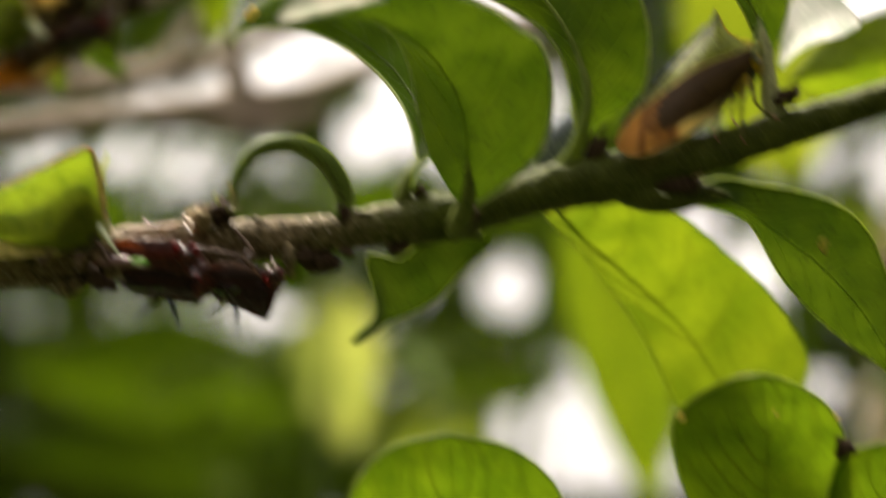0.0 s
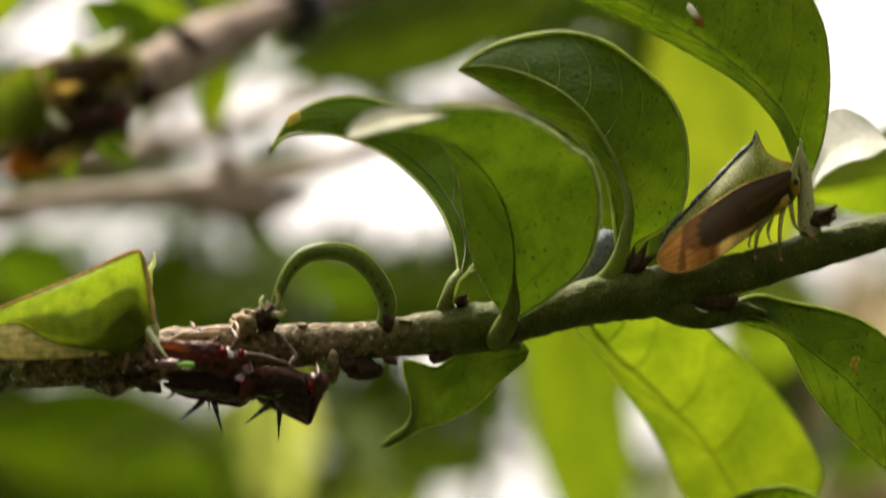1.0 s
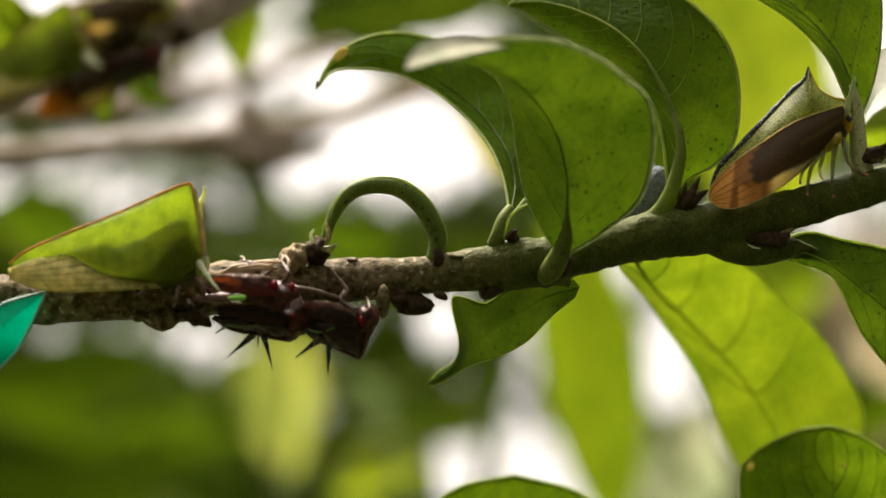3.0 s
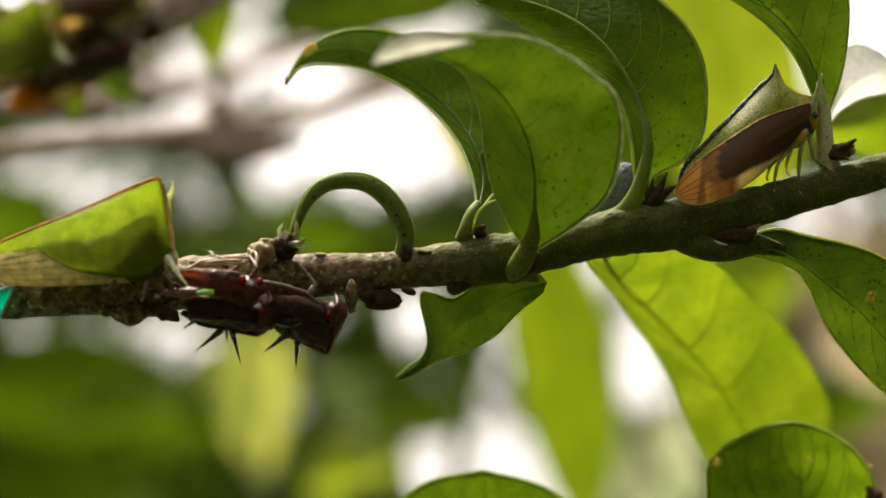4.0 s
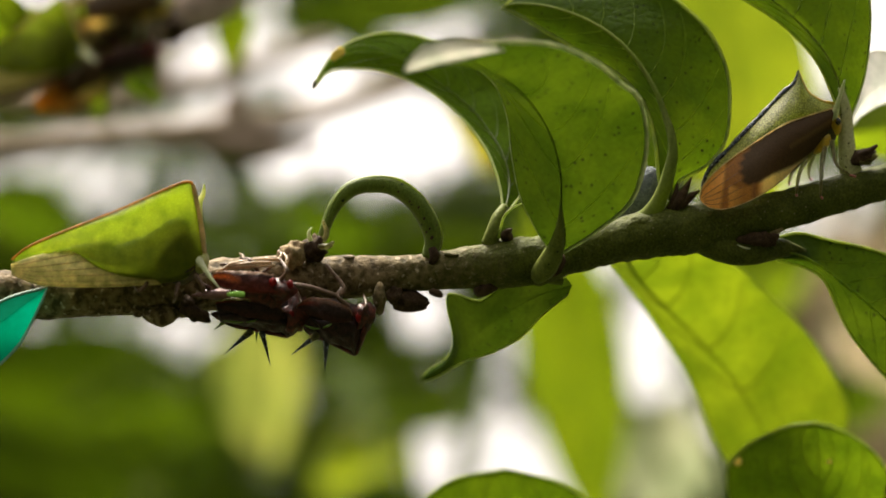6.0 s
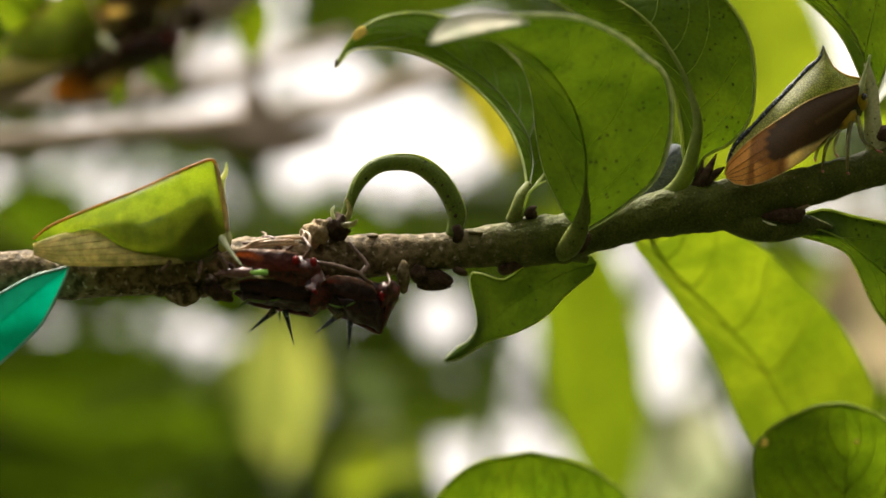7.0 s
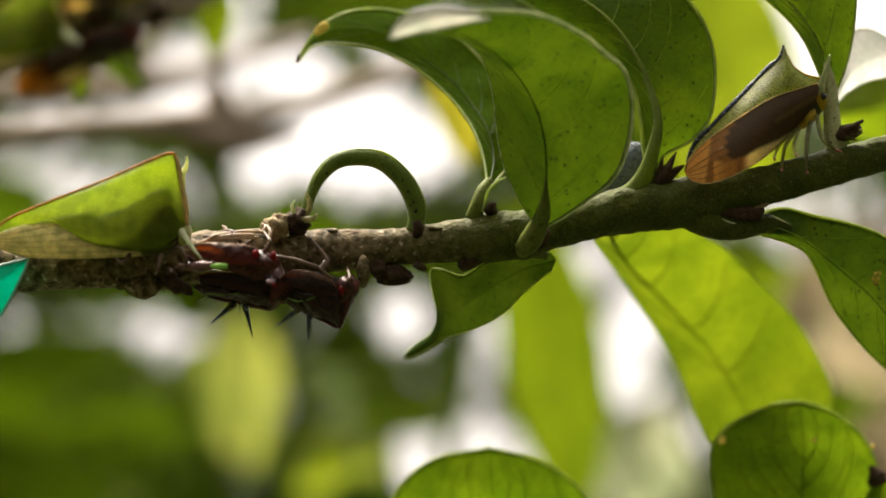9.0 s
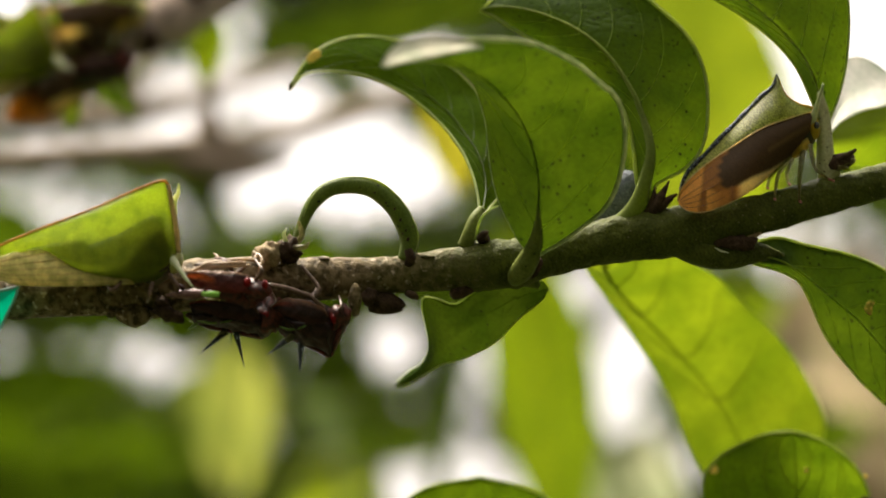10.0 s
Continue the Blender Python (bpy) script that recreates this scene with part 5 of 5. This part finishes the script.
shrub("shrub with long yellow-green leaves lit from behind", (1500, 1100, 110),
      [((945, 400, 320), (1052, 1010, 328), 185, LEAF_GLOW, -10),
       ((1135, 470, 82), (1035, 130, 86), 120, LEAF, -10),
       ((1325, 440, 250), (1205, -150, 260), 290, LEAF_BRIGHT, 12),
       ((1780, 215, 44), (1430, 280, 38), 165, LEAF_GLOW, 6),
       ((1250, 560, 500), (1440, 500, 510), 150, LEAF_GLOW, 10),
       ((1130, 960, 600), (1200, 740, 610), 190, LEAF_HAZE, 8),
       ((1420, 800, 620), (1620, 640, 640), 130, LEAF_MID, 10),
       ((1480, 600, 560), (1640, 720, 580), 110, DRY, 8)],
      [((2100, 1500, 90, 3.0), (2050, 900, 80, 2.0), (1990, 300, 44, 1.2)),
       ((1700, 1600, 420, 5.0), (1500, 1250, 400, 3.5), (1330, 1120, 360, 2.0))])
shrub("shrub with broad dark green leaves in shade", (700, 1200, 500),
      [((960, -80, 300), (474, 62, 270), 190, LEAF_D, -10),
       ((1000, -90, 340), (560, -60, 320), 200, LEAF_D, 10),
       ((900, 452, 430), (690, 446, 450), 130, LEAF_D, 12),
       ((680, 470, 475), (490, 420, 450), 96, LEAF, -8),
       ((500, 455, 475), (320, 470, 430), 80, LEAF_D, 8),
       ((140, 470, 385), (-60, 400, 360), 120, LEAF, 10),
       ((820, 765, 565), (545, 745, 540), 100, LEAF_D, 8),
       ((880, 770, 655), (560, 730, 630), 110, LEAF_D, -14),
       ((400, 790, 740), (-140, 715, 790), 215, LEAF_MID, 22),
       ((380, 900, 790), (-160, 860, 830), 200, LEAF, 12),
       ((330, 740, 565), (100, 800, 610), 90, LEAF_MID, 10),
       ((320, 990, 790), (330, 770, 810), 130, LEAF_LIT, 6), ((560, 990, 835), (740, 780, 860), 130, LEAF_GLOW, 8),
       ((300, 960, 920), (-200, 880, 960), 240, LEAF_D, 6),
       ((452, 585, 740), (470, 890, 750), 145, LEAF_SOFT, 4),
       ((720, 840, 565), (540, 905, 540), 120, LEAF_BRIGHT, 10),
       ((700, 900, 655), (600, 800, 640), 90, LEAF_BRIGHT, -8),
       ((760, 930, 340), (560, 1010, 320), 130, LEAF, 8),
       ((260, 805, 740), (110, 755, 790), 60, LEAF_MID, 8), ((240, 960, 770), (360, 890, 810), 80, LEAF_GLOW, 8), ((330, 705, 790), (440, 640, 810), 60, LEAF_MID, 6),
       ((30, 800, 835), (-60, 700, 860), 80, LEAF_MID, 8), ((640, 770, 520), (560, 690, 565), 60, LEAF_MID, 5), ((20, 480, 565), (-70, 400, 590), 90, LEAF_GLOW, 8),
       ((470, 440, 610), (400, 400, 630), 60, LEAF_MID, 5)],
      [((900, 1700, 430, 6.0), (880, 1400, 450, 5.0), (760, 1150, 430, 3.5)),
       ((200, 1700, 475, 6.0), (300, 1400, 450, 5.0), (420, 1180, 430, 3.0)),
       ((500, 1500, 860, 8.0), (420, 1250, 850, 6.0), (330, 1100, 830, 4.0))])
shrub("yellowing leaf on a thin shrub shoot", (960, 1200, 150),
      [((800, 120, 150), (838, 355, 152), 100, LEAF_YELLOW, 0)],
      [((1330, 1700, 156, 1.8), (1310, 850, 154, 1.0), (1210, 620, 152, 0.7), (1120, 430, 150, 0.6), (1000, 290, 150, 0.5), (890, 160, 150, 0.45), (800, 120, 150, 0.35))])

# gaps in the far thicket through which the sky shows: u, v, half widths, share of leaves left in them
GAPS = ((670, 290, 165, 115, 0.0), (500, 320, 62, 60, 0.02), (325, 185, 100, 84, 0.03), (450, 160, 64, 92, 0.05), (440, 40, 66, 50, 0.08), (560, 190, 90, 52, 0.0),
        (740, 78, 105, 56, 0.0), (58, 368, 64, 58, 0.06), (160, 364, 60, 58, 0.06), (345, 374, 42, 42, 0.15), (250, 352, 50, 44, 0.15), (50, 18, 74, 52, 0.0),
        (255, 650, 78, 56, 0.04), (150, 636, 55, 44, 0.12), (60, 632, 44, 38, 0.25), (345, 642, 52, 46, 0.1), (753, 600, 62, 62, 0.0), (905, 648, 64, 84, 0.10), (1054, 540, 50, 60, 0.0), (1186, 575, 66, 88, 0.0), (1289, 797, 52, 56, 0.0), (1080, 487, 50, 40, 0.1), (1329, 401, 105, 48, 0.1),
        (110, 225, 100, 48, 0.15), (230, 235, 60, 45, 0.1),
        (1125, 660, 76, 96, 0.06), (1165, 760, 72, 84, 0.04), (828, 852, 138, 128, 0.0), (950, 882, 84, 76, 0.0), (1150, 850, 60, 50, 0.1), (1540, 60, 190, 170, 0.0),
        (1350, 140, 80, 95, 0.0), (1450, 430, 112, 56, 0.15), (1560, 420, 100, 70, 0.15), (1450, 600, 50, 50, 0.05), (1560, 560, 60, 50, 0.25), (160, -80, 90, 60, 0.05),
        (400, -90, 90, 70, 0.05), (1280, 560, 50, 40, 0.3), (-80, 350, 70, 60, 0.1), (-140, 620, 70, 50, 0.3), (1700, 560, 90, 80, 0.4), (1010, 930, 60, 50, 0.1))


def thicket(name, label, count, spread, depth, size, mat, seed, gaps=GAPS):
    """Many small bent leaves at depths in mm, kept out of the gaps; one object."""
    rng = np.random.default_rng(seed)
    verts, faces = [], []
    made = 0
    while made < count:
        u, v = rng.uniform(*spread[0]), rng.uniform(*spread[1])
        d = rng.uniform(*depth)
        inside = [k for a, b, p, q, k in gaps if ((u - a) / p) ** 2 + ((v - b) / q) ** 2 < 1.0]
        if inside and rng.random() > min(inside):
            continue
        made += 1
        c = spot(u, v, d)
        add_leaf(verts, faces, c, size * rng.uniform(0.6, 1.25), rng)
    finish_foliage(name, label, verts, faces, mat)


def add_leaf(verts, faces, c, long, rng):
    turn = np.array(Euler((rng.uniform(-0.9, 0.9), rng.uniform(-3.1, 3.1), rng.uniform(-0.9, 0.9))).to_matrix())
    k = len(verts)
    for s, w in ((0, 0.02), (0.25, 0.17), (0.55, 0.2), (0.82, 0.12), (1, 0.01)):
        for side in (-1, 0, 1):
            p = np.array((s - 0.5, -0.10 * math.sin(math.pi * s) + 0.05 * abs(side), side * w)) * long * MM
            verts.append(tuple(c + turn @ p))
    for i in range(4):
        for j in range(2):
            a = k + i * 3 + j
            faces.append((a, a + 1, a + 4, a + 3))


def finish_foliage(name, label, verts, faces, mat):
    me = bpy.data.meshes.new(name)
    me.from_pydata(verts, [], faces)
    me.polygons.foreach_set("use_smooth", [True] * len(faces))
    me.materials.append(mat)
    ob = new(name, me)
    ob.matrix_basis = BASE
    tagged(ob, label, "foliage", kind="stuff")


thicket("foliage", "dark green leaves of a dense thicket", 7500, ((-700, 2300), (-300, 1250)), (940, 1500), 27, LEAF_D, 3)
thicket("foliage", "fresh green leaves of a dense thicket", 4200, ((-700, 2300), (-300, 1250)), (940, 1500), 27, LEAF_MID, 8)
thicket("foliage", "mid green leaves of a dense thicket", 1500, ((-900, 2500), (-300, 1350)), (1500, 2000), 39, LEAF, 4)
thicket("foliage", "withered tan leaves in the thicket", 110, ((1400, 1900), (480, 1000)), (700, 1000), 44, DRY, 6, ())


def add_stem(verts, faces, foot, top, r, rng):
    """A thin bent woody stem from the ground up, six points round."""
    f, t = np.array(foot), np.array(top)
    k = len(verts)
    sway = rng.normal(0, 0.04, 3) * (1, 1, 0)
    rows = 7
    for i in range(rows):
        s = i / (rows - 1)
        c = f + (t - f) * s + sway * math.sin(math.pi * s)
        for a in range(6):
            p = c + np.array((math.cos(a * 1.0472), math.sin(a * 1.0472), 0)) * r * (1 - 0.75 * s)
            verts.append(tuple(INV @ Vector(p)))
    for i in range(rows - 1):
        for a in range(6):
            b = (a + 1) % 6
            faces.append((k + i * 6 + a, k + i * 6 + b, k + i * 6 + 6 + b, k + i * 6 + 6 + a))


def unseen_surround():
    """Unseen shrubs, ground up, added beside and behind the eye to block sky light."""
    rng = np.random.default_rng(9)
    verts, faces, wood, sides = [], [], [], []
    for _ in range(130):
        a, r = rng.uniform(0.5 * math.pi + 0.6, 2.5 * math.pi - 0.6), rng.uniform(0.8, 1.5)
        foot = np.array((r * math.cos(a), r * math.sin(a) - 0.178, -0.03))
        top = foot + (rng.normal(0, 0.15), rng.normal(0, 0.15), rng.uniform(2.0, 2.9))
        add_stem(wood, sides, foot, top, 0.009, rng)
        for _ in range(120):
            s = rng.uniform(0.06, 1.0)
            p = foot + (top - foot) * s + rng.normal(0, 0.09, 3)
            if p[2] > 0.05 and math.hypot(p[0], p[1] + 0.178) > 0.62:
                add_leaf(verts, faces, np.array(INV @ Vector(p)), rng.uniform(50, 110), rng)
    finish_foliage("foliage", "unseen green leaves added all round to block sky light", verts, faces, LEAF_D)
    finish_foliage("woody_stems", "thin brown stems of the unseen leaves added all round", wood, sides, WOOD_D)


unseen_surround()


def thicket_stems():
    """Stems that carry the far thicket, rising from the ground."""
    rng = np.random.default_rng(12)
    wood, sides = [], []
    for side in (-1, 1):
        for _ in range(14):
            x, y = side * rng.uniform(0.45, 1.0), rng.uniform(0.9, 1.6)
            add_stem(wood, sides, (x, y, -0.03), (x * 0.85 + rng.normal(0, 0.03), y, rng.uniform(1.5, 2.0)), 0.009, rng)
    for _ in range(26):
        x, y = rng.uniform(-0.4, 0.4), rng.uniform(0.9, 1.6)
        add_stem(wood, sides, (x, y, -0.03), (x + rng.normal(0, 0.03), y, 1.0 + 0.25 * y + rng.uniform(0, 0.12)), 0.009, rng)
    finish_foliage("woody_stems", "thin brown stems under the dense thicket", wood, sides, WOOD_D)


thicket_stems()
